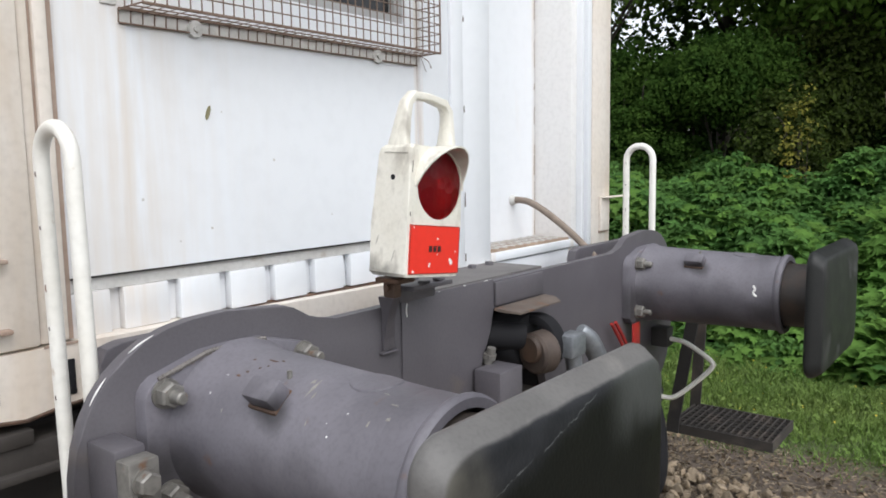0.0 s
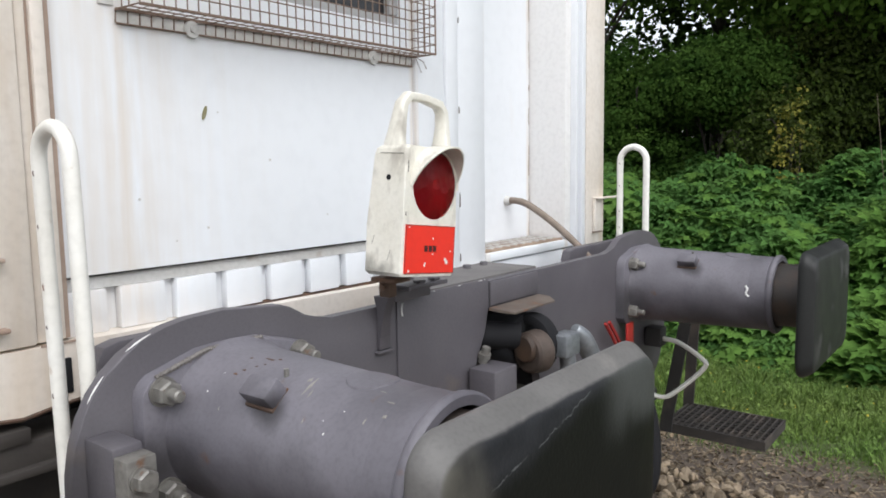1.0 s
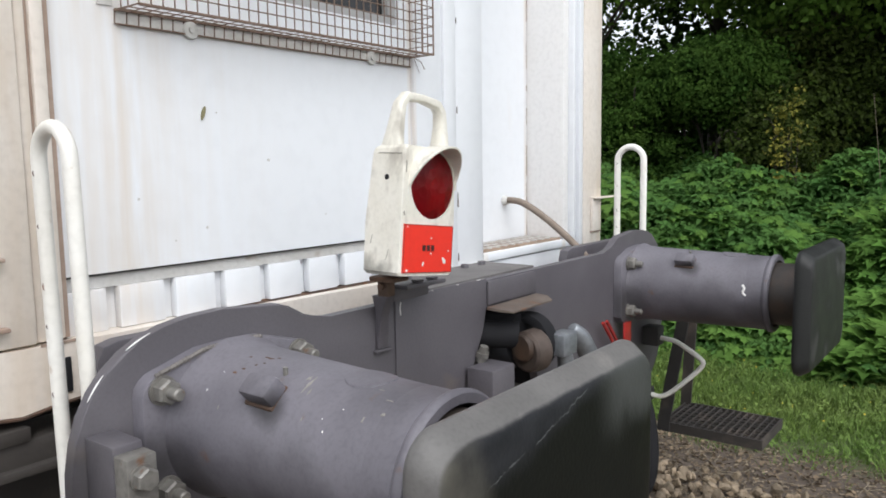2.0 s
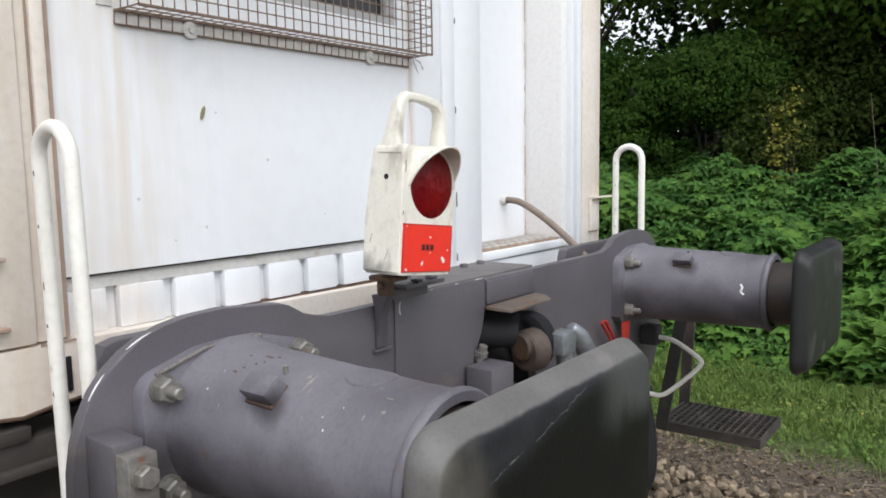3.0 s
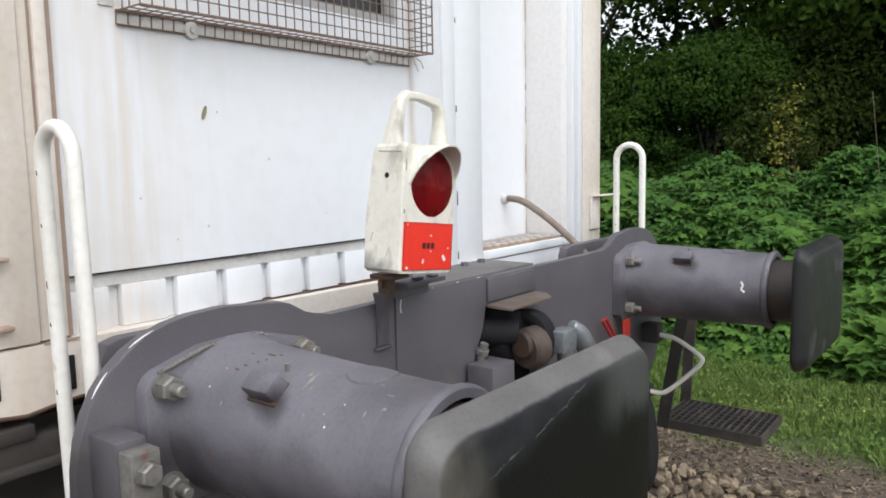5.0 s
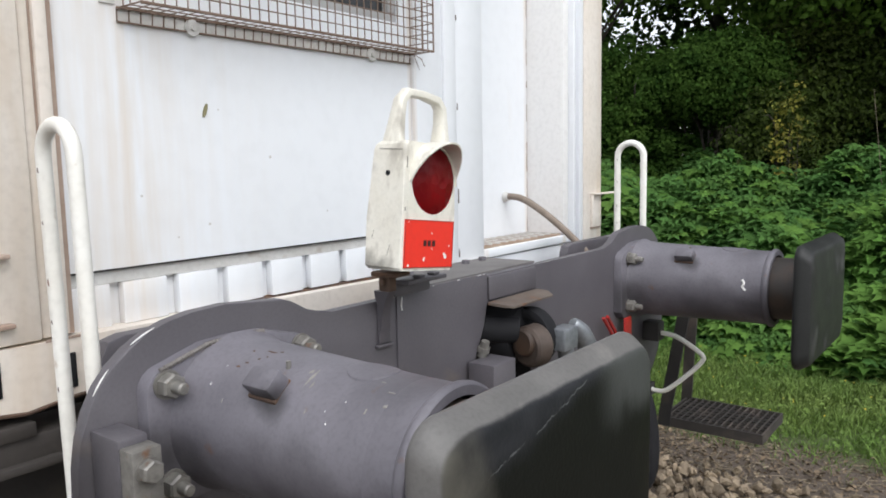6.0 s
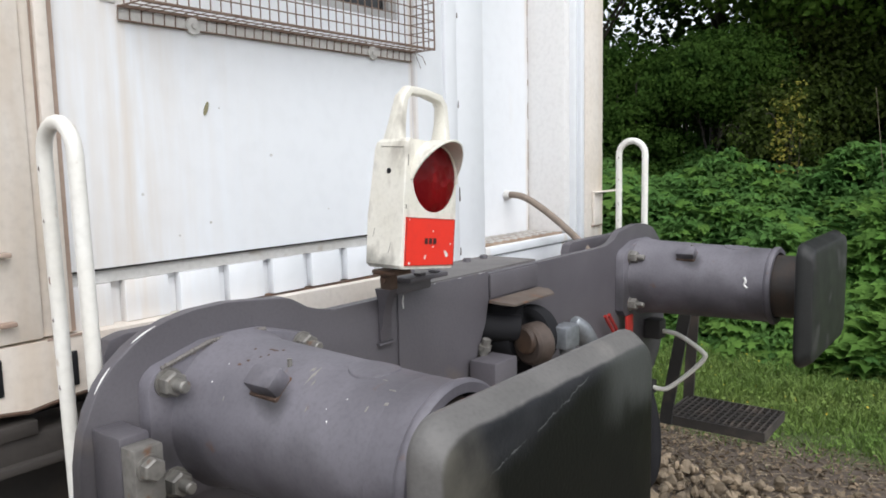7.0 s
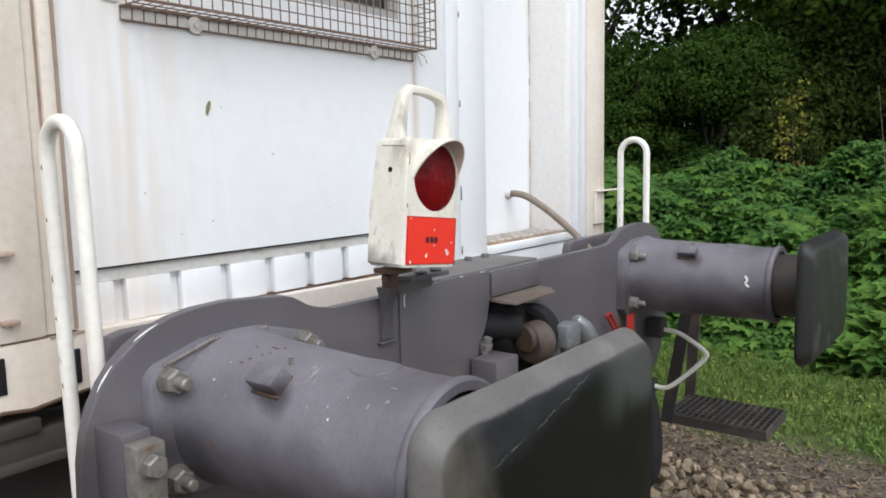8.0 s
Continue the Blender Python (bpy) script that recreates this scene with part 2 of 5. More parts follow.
def head_material():
    """Grey-brown worn rim; the face is dark with old grease, with sky sheen painted in above, worn to grey at its near
    end and smeared at its far upper corner.
    """
    m = mat("greasy_buffer_head", (0.155, 0.149, 0.144), (0.100, 0.096, 0.093), rough=0.5, scale=7, amount=0.9, grain=170, bump=0.12,
            stain=(0.27, 0.255, 0.235), stain_scale=13, stain_low=0.60, stain_high=0.82)
    n, l = m.node_tree.nodes, m.node_tree.links
    p = n["Principled BSDF"]
    worn = p.inputs["Base Color"].links[0].from_socket
    co, sep = n.new("ShaderNodeTexCoord"), n.new("ShaderNodeSeparateXYZ")
    l.new(co.outputs["Object"], sep.inputs[0])

    def calc(op, a, b, c=None):
        x = n.new("ShaderNodeMath")
        x.operation = op
        for s, v in zip(x.inputs, (a, b, c)):
            if v is None:
                continue
            if isinstance(v, float):
                s.default_value = v
            else:
                l.new(v, s)
        return x.outputs[0]

    def ramp(v, lo, hi, smooth=True):
        r = n.new("ShaderNodeMapRange")
        r.interpolation_type = 'SMOOTHSTEP' if smooth else 'LINEAR'
        r.inputs["From Min"].default_value, r.inputs["From Max"].default_value = lo, hi
        l.new(v, r.inputs["Value"])
        return r.outputs[0]

    def tex(scale, detail, stretch=(1, 1, 1)):
        mp, t = n.new("ShaderNodeMapping"), n.new("ShaderNodeTexNoise")
        mp.inputs["Scale"].default_value = stretch
        l.new(co.outputs["Object"], mp.inputs["Vector"])
        t.inputs["Scale"].default_value, t.inputs["Detail"].default_value = scale, detail
        l.new(mp.outputs[0], t.inputs["Vector"])
        return calc('SUBTRACT', t.outputs["Fac"], 0.5)

    def mix(fac, a, b):
        x = n.new("ShaderNodeMix")
        x.data_type = 'RGBA'
        l.new(fac, x.inputs[0])
        for s, v in ((x.inputs[6], a), (x.inputs[7], b)):
            if isinstance(v, tuple):
                s.default_value = (*v, 1)
            else:
                l.new(v, s)
        return x.outputs[2]

    X, Z = sep.outputs["X"], sep.outputs["Z"]
    broad, mid, fine, runs = tex(6.0, 6.0), tex(24.0, 6.0), tex(95.0, 4.0), tex(9.0, 5.0, (3.5, 1, 0.6))
    # old grease, thick below the chipped slanting line; paler above, sky reflection put into the colour
    edge = calc('MULTIPLY_ADD', X, -0.24, Z)
    edge = calc('MULTIPLY_ADD', broad, 0.06, edge)
    edge = calc('MULTIPLY_ADD', mid, 0.022, edge)
    thick = ramp(edge, 0.145, 0.118)
    film_sheen = mix(ramp(mid, -0.2, 0.25), (0.024, 0.025, 0.028), (0.014, 0.015, 0.017))
    grease = mix(thick, film_sheen, (0.0065, 0.0072, 0.0060))
    # the near end is worn to olive grey
    olive = mix(ramp(mid, -0.2, 0.25), (0.078, 0.074, 0.062), (0.048, 0.046, 0.041))
    near_end = ramp(calc('MULTIPLY_ADD', broad, 0.12, calc('MULTIPLY_ADD', Z, 0.35, X)), -0.135, -0.215)
    face = mix(near_end, grease, olive)
    # the far upper corner is smeared grey, in runs that fade downwards
    corner = calc('MULTIPLY', ramp(calc('MULTIPLY_ADD', broad, 0.08, X), 0.065, 0.16), ramp(calc('MULTIPLY_ADD', runs, 0.07, calc('MULTIPLY_ADD', X, 0.25, calc('MULTIPLY_ADD', broad, 0.10, Z))), 0.085, 0.150))
    face = mix(calc('MULTIPLY', corner, 0.8), face, (0.070, 0.074, 0.071))
    # pale chips along the line, thinning out at both ends
    wob = calc('MULTIPLY_ADD', mid, 0.014, calc('MULTIPLY_ADD', X, -0.205, Z))
    wob = calc('MULTIPLY_ADD', fine, 0.009, wob)
    line = ramp(calc('ABSOLUTE', calc('SUBTRACT', wob, 0.132), 0.0), 0.0013, 0.0004)
    span = calc('MULTIPLY', ramp(X, -0.19, -0.15), ramp(X, 0.055, 0.03))
    line = calc('MULTIPLY', calc('MULTIPLY', line, span), ramp(tex(38.0, 3.0), -0.05, 0.05))
    face = mix(calc('MULTIPLY', line, 0.3), face, (0.26, 0.27, 0.27))
    front = ramp(calc('MULTIPLY_ADD', mid, 0.006, sep.outputs["Y"]), -0.6165, -0.6215)
    l.new(mix(front, worn, face), p.inputs["Base Color"])
    gloss = n.new("ShaderNodeMapRange")
    gloss.inputs["To Min"].default_value, gloss.inputs["To Max"].default_value = 0.38, 0.14
    l.new(front, gloss.inputs["Value"])
    l.new(gloss.outputs[0], p.inputs["Specular IOR Level"])
    return m


m_head = head_material()
# darker colour for the far head
m_farhead = mat("dark_buffer_head", (0.026, 0.027, 0.026), (0.014, 0.015, 0.015), rough=0.45, scale=9, amount=0.9, grain=150, bump=0.15, spec=0.3,
                stain=(0.07, 0.068, 0.07), stain_scale=9, stain_low=0.60, stain_high=0.75)


def add_dirt_and_shade(m, spots, grain=16.0):
    """Dark patches on a paint, dirt and painted shade, round given points of the thing, with ragged borders."""
    n, l = m.node_tree.nodes, m.node_tree.links
    p = n["Principled BSDF"]
    col = p.inputs["Base Color"].links[0].from_socket
    co, t = n.new("ShaderNodeTexCoord"), n.new("ShaderNodeTexNoise")
    t.inputs["Scale"].default_value, t.inputs["Detail"].default_value = grain, 8.0
    l.new(co.outputs["Object"], t.inputs["Vector"])
    for at, size, amount in spots:
        d, a, r = n.new("ShaderNodeVectorMath"), n.new("ShaderNodeMath"), n.new("ShaderNodeMapRange")
        d.operation, a.operation = 'DISTANCE', 'MULTIPLY_ADD'
        l.new(co.outputs["Object"], d.inputs[0])
        d.inputs[1].default_value = at
        l.new(t.outputs["Fac"], a.inputs[0])
        a.inputs[1].default_value = size * 0.9
        l.new(d.outputs["Value"], a.inputs[2])
        r.inputs["From Min"].default_value, r.inputs["From Max"].default_value, r.inputs["To Max"].default_value = size * 1.5, size * 0.75, amount
        l.new(a.outputs[0], r.inputs["Value"])
        x = n.new("ShaderNodeMix")
        x.data_type = 'RGBA'
        l.new(r.outputs[0], x.inputs[0])
        l.new(col, x.inputs[6])
        x.inputs[7].default_value = (0.022, 0.020, 0.021, 1)
        col = x.outputs[2]
    l.new(col, p.inputs["Base Color"])


# greasy dirt by plug and collar; spots below the axis paint the underside's shade
add_dirt_and_shade(m_buffer, (((-0.098, -0.236, 0.078), 0.034, 0.75), ((-0.085, -0.205, 0.088), 0.03, 0.5), ((0.02, -0.44, 0.13), 0.07, 0.22), ((-0.13, -0.45, -0.06), 0.08, 0.6),
                     ((-0.10, -0.28, -0.12), 0.17, 0.6), ((-0.14, -0.06, -0.04), 0.09, 0.4), ((-0.03, -0.40, 0.12), 0.06, 0.3), ((-0.165, -0.03, -0.04), 0.07, 0.5), ((-0.15, -0.03, -0.11), 0.09, 0.55)))
# darker patches at the near end, under the lamp and below the far buffer
add_dirt_and_shade(m_grey, (((-0.27, 0.0, 1.00), 0.13, 0.45), ((-0.20, 0.0, 0.94), 0.13, 0.5), ((0.395, -0.01, 1.20), 0.05, 0.35), ((1.80, 0.0, 0.80), 0.16, 0.5)), 22.0)
add_dirt_and_shade(m_lampbody, (((-0.098, 0.035, 0.012), 0.030, 0.65), ((-0.098, -0.02, 0.006), 0.024, 0.6), ((-0.097, 0.005, 0.0), 0.028, 0.6), ((-0.04, -0.058, -0.008), 0.014, 0.5), ((-0.098, 0.03, 0.20), 0.018, 0.25)), 48.0)


def glass(name, colour, rough, ior, lumps=0.0, lump_scale=60.0, transmission=1.0):
    m = bpy.data.materials.new(name)
    m.use_nodes = True
    n, l = m.node_tree.nodes, m.node_tree.links
    p = n["Principled BSDF"]
    p.inputs["Base Color"].default_value = (*colour, 1)
    p.inputs["Roughness"].default_value, p.inputs["IOR"].default_value = rough, ior
    p.inputs["Transmission Weight"].default_value = transmission
    if lumps:
        co, t, b = n.new("ShaderNodeTexCoord"), n.new("ShaderNodeTexVoronoi"), n.new("ShaderNodeBump")
        t.inputs["Scale"].default_value = lump_scale
        b.inputs["Strength"].default_value, b.inputs["Distance"].default_value = lumps, 0.004
        l.new(co.outputs["Object"], t.inputs["Vector"])
        l.new(t.outputs["Distance"], b.inputs["Height"])
        l.new(b.outputs[0], p.inputs["Normal"])
    return m


m_lens = glass("red_lens", (0.46, 0.008, 0.018), 0.3, 1.25, 0.7, 52.0, 0.8)
m_pane = mat("dark_window_glass", (0.02, 0.02, 0.022), (0.03, 0.03, 0.032), rough=0.12, bump=0, spec=0.6)


def ground_material():
    m = bpy.data.materials.new("earth_and_gravel")
    m.use_nodes = True
    n, l = m.node_tree.nodes, m.node_tree.links
    p = n["Principled BSDF"]
    p.inputs["Roughness"].default_value = 0.95
    co, sep = n.new("ShaderNodeTexCoord"), n.new("ShaderNodeSeparateXYZ")
    l.new(co.outputs["Object"], sep.inputs[0])
    edge, fine = n.new("ShaderNodeTexNoise"), n.new("ShaderNodeTexNoise")
    edge.inputs["Scale"].default_value, fine.inputs["Scale"].default_value = 2.2, 35
    fine.inputs["Detail"].default_value = 8
    for t in (edge, fine):
        l.new(co.outputs["Object"], t.inputs["Vector"])
    add = n.new("ShaderNodeMath")
    add.operation = 'MULTIPLY_ADD'
    l.new(edge.outputs["Fac"], add.inputs[0])
    add.inputs[1].default_value = 0.8
    l.new(sep.outputs["X"], add.inputs[2])
    where = n.new("ShaderNodeMapRange")
    where.inputs["From Min"].default_value, where.inputs["From Max"].default_value = 3.95, 4.3
    l.new(add.outputs[0], where.inputs["Value"])

    def two(a, b):
        x = n.new("ShaderNodeMix")
        x.data_type = 'RGBA'
        l.new(fine.outputs["Fac"], x.inputs[0])
        x.inputs[6].default_value, x.inputs[7].default_value = (*a, 1), (*b, 1)
        return x
    soil, turf = two((0.045, 0.034, 0.026), (0.16, 0.125, 0.098)), two((0.035, 0.05, 0.015), (0.10, 0.13, 0.04))
    x = n.new("ShaderNodeMix")
    x.data_type = 'RGBA'
    l.new(where.outputs[0], x.inputs[0])
    l.new(soil.outputs[2], x.inputs[6])
    l.new(turf.outputs[2], x.inputs[7])
    l.new(x.outputs[2], p.inputs["Base Color"])
    b = n.new("ShaderNodeBump")
    b.inputs["Strength"].default_value, b.inputs["Distance"].default_value = 0.7, 0.03
    l.new(fine.outputs["Fac"], b.inputs["Height"])
    l.new(b.outputs[0], p.inputs["Normal"])
    return m


m_ground = ground_material()


# ---------------------------------------------------------------- mesh helpers
def part(name, bm, material, parent=None, label="", smooth=True):
    """Links a bmesh as one mesh object, as a part of parent."""
    me = bpy.data.meshes.new(name)
    bmesh.ops.recalc_face_normals(bm, faces=bm.faces)
    bm.to_mesh(me)
    bm.free()
    me.materials.append(material)
    if smooth:
        # flat sides of boxes and plates stay flat between their rounded edges
        me.polygons.foreach_set("use_smooth", [p.material_index == 0 for p in me.polygons])
        me.polygons.foreach_set("material_index", [0] * len(me.polygons))
        me.set_sharp_from_angle(angle=radians(38))
    ob = new(name, me)
    if parent:
        ob.parent = parent
    return tagged(ob, label)


def box(bm, x0, x1, y0, y1, z0, z1, bevel=0.0, segs=2):
    m = Matrix.LocRotScale(((x0 + x1) / 2, (y0 + y1) / 2, (z0 + z1) / 2), None, (abs(x1 - x0), abs(y1 - y0), abs(z1 - z0)))
    vs = bmesh.ops.create_cube(bm, size=1, matrix=m)["verts"]
    for f in {f for v in vs for f in v.link_faces}:
        f.material_index = 1
    if bevel:
        es = list({e for v in vs for e in v.link_edges})
        made = bmesh.ops.bevel(bm, geom=es, offset=bevel, segments=segs, profile=0.5, affect='EDGES', material=0)
        for f in made["faces"]:
            f.normal_update()
            f.material_index = 1 if max(abs(c) for c in f.normal) > 0.9999 else 0
    return bm


def boxes(*rows, bevel=0.0):
    bm = bmesh.new()
    for r in rows:
        box(bm, *r, bevel=bevel)
    return bm


def rod(bm, a, b, r0, r1=None, seg=16):
    a, b = Vector(a), Vector(b)
    m = Matrix.Translation((a + b) / 2) @ (b - a).to_track_quat('Z', 'Y').to_matrix().to_4x4()
    bmesh.ops.create_cone(bm, cap_ends=True, segments=seg, radius1=r0, radius2=r0 if r1 is None else r1, depth=(b - a).length, matrix=m)
    return bm


def tube(bm, pts, r, seg=10, smooth_steps=0):
    """A bent tube through pts; corners are rounded by smooth_steps of corner cutting."""
    pts = [Vector(p) for p in pts]
    for _ in range(smooth_steps):
        out = [pts[0]]
        for a, b in zip(pts, pts[1:]):
            out += [a.lerp(b, 0.25), a.lerp(b, 0.75)]
        pts = out + [pts[-1]]
    rings = []
    side = None
    for i, p in enumerate(pts):
        d = (pts[min(i + 1, len(pts) - 1)] - pts[max(i - 1, 0)]).normalized()
        if side is None:
            side = d.orthogonal().normalized()
        side = (side - d * side.dot(d)).normalized()
        up = d.cross(side)
        rr = r(i / (len(pts) - 1)) if callable(r) else r
        rings.append([bm.verts.new(p + rr * (math.cos(t) * side + math.sin(t) * up)) for t in (2 * math.pi * k / seg for k in range(seg))])
    for a, b in zip(rings, rings[1:]):
        for k in range(seg):
            bm.faces.new((a[k], a[(k + 1) % seg], b[(k + 1) % seg], b[k]))
    bm.faces.new(rings[0][::-1])
    bm.faces.new(rings[-1])
    return bm


def loft(bm, rings, cap=True):
    """Joins rings of the same number of points."""
    vs = [[bm.verts.new(p) for p in ring] for ring in rings]
    for a, b in zip(vs, vs[1:]):
        for k in range(len(a)):
            bm.faces.new((a[k], a[(k + 1) % len(a)], b[(k + 1) % len(a)], b[k]))
    if cap:
        bm.faces.new(vs[0][::-1])
        bm.faces.new(vs[-1])
    return bm


def turned(bm, profile, centre=(0, 0, 0), seg=48, axis='y', closed=True):
    """A turned body: profile rows of (place along the axis, radius)."""
    rings = []
    for s, r in profile:
        ring = []
        for k in range(seg):
            a = 2 * math.pi * k / seg
            u, w = r * math.cos(a), r * math.sin(a)
            p = (u, s, w) if axis == 'y' else (s, u, w) if axis == 'x' else (u, w, s)
            ring.append(Vector(p) + Vector(centre))
        rings.append(ring)
    return loft(bm, rings, closed)


def prism(bm, outline, y0, y1, bevel=0.0):
    """A plate: an outline in x and z, between y0 and y1."""
    f = [bm.verts.new((x, y0, z)) for x, z in outline]
    b = [bm.verts.new((x, y1, z)) for x, z in outline]
    face = bm.faces.new(f)
    bm.faces.new(b[::-1])
    for k in range(len(f)):
        j = (k + 1) % len(f)
        bm.faces.new((f[k], b[k], b[j], f[j]))
    face.material_index = 1
    if bevel:
        bmesh.ops.bevel(bm, geom=list(face.edges), material=0, offset=bevel, segments=2, profile=0.5, affect='EDGES')
    return bm


def rounded(w, zlo, zhi, r_top, r_low, n=8):
    """A rounded rectangle in x and z, half-width w."""
    out = []
    for cx, cz, r, a0 in ((w - r_top, zhi - r_top, r_top, 0), (-w + r_top, zhi - r_top, r_top, 90), (-w + r_low, zlo + r_low, r_low, 180),
                          (w - r_low, zlo + r_low, r_low, 270)):
        for k in range(n + 1):
            a = radians(a0 + 90 * k / n)
            out.append((cx + r * math.cos(a), cz + r * math.sin(a)))
    return out


def hex_bolt(bm, at, way, across=0.034, head=0.02, stud=0.022, r=0.0095):
    """A hexagonal nut with the end of its stud."""
    at, way = Vector(at), Vector(way).normalized()
    rod(bm, at, at + way * 0.004, across * 0.66, seg=20)
    rod(bm, at + way * 0.004, at + way * (0.004 + head * 0.8), across * 0.577, seg=6)
    rod(bm, at + way * (0.004 + head * 0.8), at + way * (0.004 + head), across * 0.577, across * 0.5, seg=6)
    if stud:
        rod(bm, at + way * (head + 0.004), at + way * (head + stud), r, r * 0.96, seg=14)
        rod(bm, at + way * (head + stud), at + way * (head + stud + 0.003), r * 0.96, r * 0.75, seg=14)
    return bm


# ---------------------------------------------------------------- ground
def ground():
    bm = bmesh.new()
    xs = [-900, -60, -12] + [-4 + 0.25 * i for i in range(65)] + [20, 80, 900]
    ys = [-900, -60, -12] + [-4 + 0.4 * i for i in range(36)] + [20, 80, 900]
    grid = [[bm.verts.new((x, y, ground_height(x, y))) for y in ys] for x in xs]
    for a, b in zip(grid, grid[1:]):
        for k in range(len(ys) - 1):
            bm.faces.new((a[k], b[k], b[k + 1], a[k + 1]))
    g = part("ground", bm, m_ground)
    return tagged(g, "brown earth and gravel turning to rough turf", "ground", kind="structure")


def ground_height(x, y):
    z = -0.17
    if -20 < x < 20 and -20 < y < 20:
        z += 0.025 * noise.noise(Vector((x * 0.9, y * 0.9, 0)))
        z += -0.06 * min(max((x - 3.3) / 0.8, 0), 1)
    return z


GROUND = ground()


# ---------------------------------------------------------------- the wagon
wagon = tagged(new("rail_wagon"), "white engineering rail wagon with grey headstock and buffers", "rail wagon")
PITCH = 1.727        # between the buffers
AXIS = 1.06          # height of the buffers
MID = PITCH / 2
Y = 0.33             # the face of the end wall


def end_wall():
    # posts, with open recess between them; all butted end to end
    bm = bmesh.new()
    box(bm, -0.42, -0.1705, Y - 0.028, Y + 0.10, 1.172, 2.75, bevel=0.006)
    part("corner_post", bm, m_stained, wagon, "rust-stained white corner post")
    for x0, x1 in ((-0.169, -0.149), (-0.142, -0.1165)):
        part("edge_strip", boxes((x0, x1, Y - 0.018, Y + 0.10, 1.172, 2.75), bevel=0.005), m_stained, wagon)
    for x0, x1 in ((-0.1485, -0.1425), (-0.116, -0.1065)):
        part("sealing_strip", boxes((x0, x1, Y - 0.010, Y + 0.10, 1.172, 2.75)), m_seal, wagon, "brown weathered sealing strip in the groove")
    # the broad panel with the window opening in it
    bm = boxes((-0.106, 0.16, Y, Y + 0.10, 1.281, 2.75), (0.16, 0.86, Y, Y + 0.10, 1.281, 1.865), (0.16, 0.86, Y, Y + 0.10, 2.45, 2.75),
               (0.86, 0.903, Y, Y + 0.10, 1.281, 2.75))
    bmesh.ops.remove_doubles(bm, verts=bm.verts, dist=0.0005)
    panel = part("end_panel", bm, m_white, wagon, "white painted panel with faint rust runs")
    # recessed strip; its grey holds the shade of the overhanging panel
    bm = boxes((-0.106, 0.903, Y + 0.010, Y + 0.09, 1.252, 1.280))
    part("drip_strip", bm, m_groove, wagon, "strip greyed for the shade of the panel above")
    # thin dark strip that stands in for the shadow line below the panel
    bm = boxes((-0.106, 0.903, Y + 0.003, Y + 0.0095, 1.2768, 1.2807))
    part("dirty_seam", bm, m_dark, wagon, "dark line painted for the shade under the panel")
    bm = boxes((-0.106, 0.903, Y + 0.027, Y + 0.09, 1.166, 1.2515))
    kick = part("kick_panel", bm, m_white, wagon, "white panel with upright channels")
    pitch = 0.1247
    for k in range(9):
        x0, x1 = max(-0.105, -0.011 + pitch * (k - 1) + 0.0135), min(0.902, -0.011 + pitch * k - 0.0135)
        bm = boxes((x0, x1, Y + 0.004, Y + 0.0265, 1.1665, 1.251), bevel=0.0025)
        part("plate", bm, m_white, kick)
    bm = boxes((-0.106, 0.903, Y + 0.001, Y + 0.09, 1.157, 1.165))
    part("rusty_seam", bm, m_rust, wagon, "rusty seam")
    # posts beside the recess
    bm = boxes((0.905, 1.036, Y - 0.014, Y + 0.15, 1.158, 2.75), bevel=0.006)
    part("door_post", bm, m_white, wagon)
    bm = boxes((1.038, 1.098, Y - 0.02, Y + 0.15, 1.158, 2.75), bevel=0.005)
    part("door_post", bm, m_white, wagon)
    bm = boxes((1.1012, 1.25, Y - 0.012, Y + 0.15, 1.158, 2.75), bevel=0.005)
    dp = part("door_post", bm, m_white, wagon)
    for z, ln in ((1.193, 0.012), (1.372, 0.022), (1.646, 0.010), (1.912, 0.008)):
        bm = bmesh.new()
        rod(bm, (1.0996, Y - 0.0205, z - ln), (1.0996, Y - 0.0205, z + ln), 0.0021, 0.0012, seg=8)
        part("hinge_pin", bm, m_rust, dp, "rusty hinge knuckle")
    bm = boxes((1.252, 1.80, 0.4865, 0.56, 1.1945, 2.75))
    part("recess_panel", bm, m_white, wagon)
    bm = boxes((1.802, 1.846, Y - 0.004, 0.56, 1.1945, 2.75), bevel=0.004)
    part("recess_side", bm, m_warm, wagon, "warm white side of the recess")
    for x0, x1, y0 in ((1.850, 1.872, Y - 0.024), (1.874, 1.898, Y - 0.004), (1.900, 1.931, Y - 0.024)):
        part("edge_strip", boxes((x0, x1, y0, 0.56, 1.158, 2.75), bevel=0.005), m_white, wagon)
    bm = boxes((1.936, 2.096, Y - 0.024, 0.56, 1.05, 2.75), bevel=0.008)
    part("corner_post", bm, m_stained, wagon, "rust-stained white corner post")
    # old rust that has crept out of the joints
    rnd = random.Random(9)
    for x, y, z0, z1 in ((1.7985, 0.4855, 1.20, 2.2), (1.2535, 0.4855, 1.20, 1.42)):
        z = z0
        while z < z1:
            ln = rnd.uniform(0.015, 0.10)
            bm = tube(bmesh.new(), [(x, y, z), (x - rnd.uniform(0, 0.004), y, z + ln * 0.4), (x, y, z + ln)], rnd.uniform(0.0006, 0.0018), seg=5)
            part("rust_line", bm, m_seal, wagon, "brown line of rust in the joint")
            z += ln + rnd.uniform(-0.01, 0.09)
    bm = boxes((1.252, 1.80, Y + 0.004, 0.485, 1.175, 1.194), bevel=0.003)
    led = part("recess_floor", bm, m_ledge, wagon, "rust-stained ledge of the recess")
    bm = boxes((1.252, 1.846, Y - 0.012, Y + 0.002, 1.158, 1.188), bevel=0.003)
    part("lip", bm, m_white, led, "white painted lip")
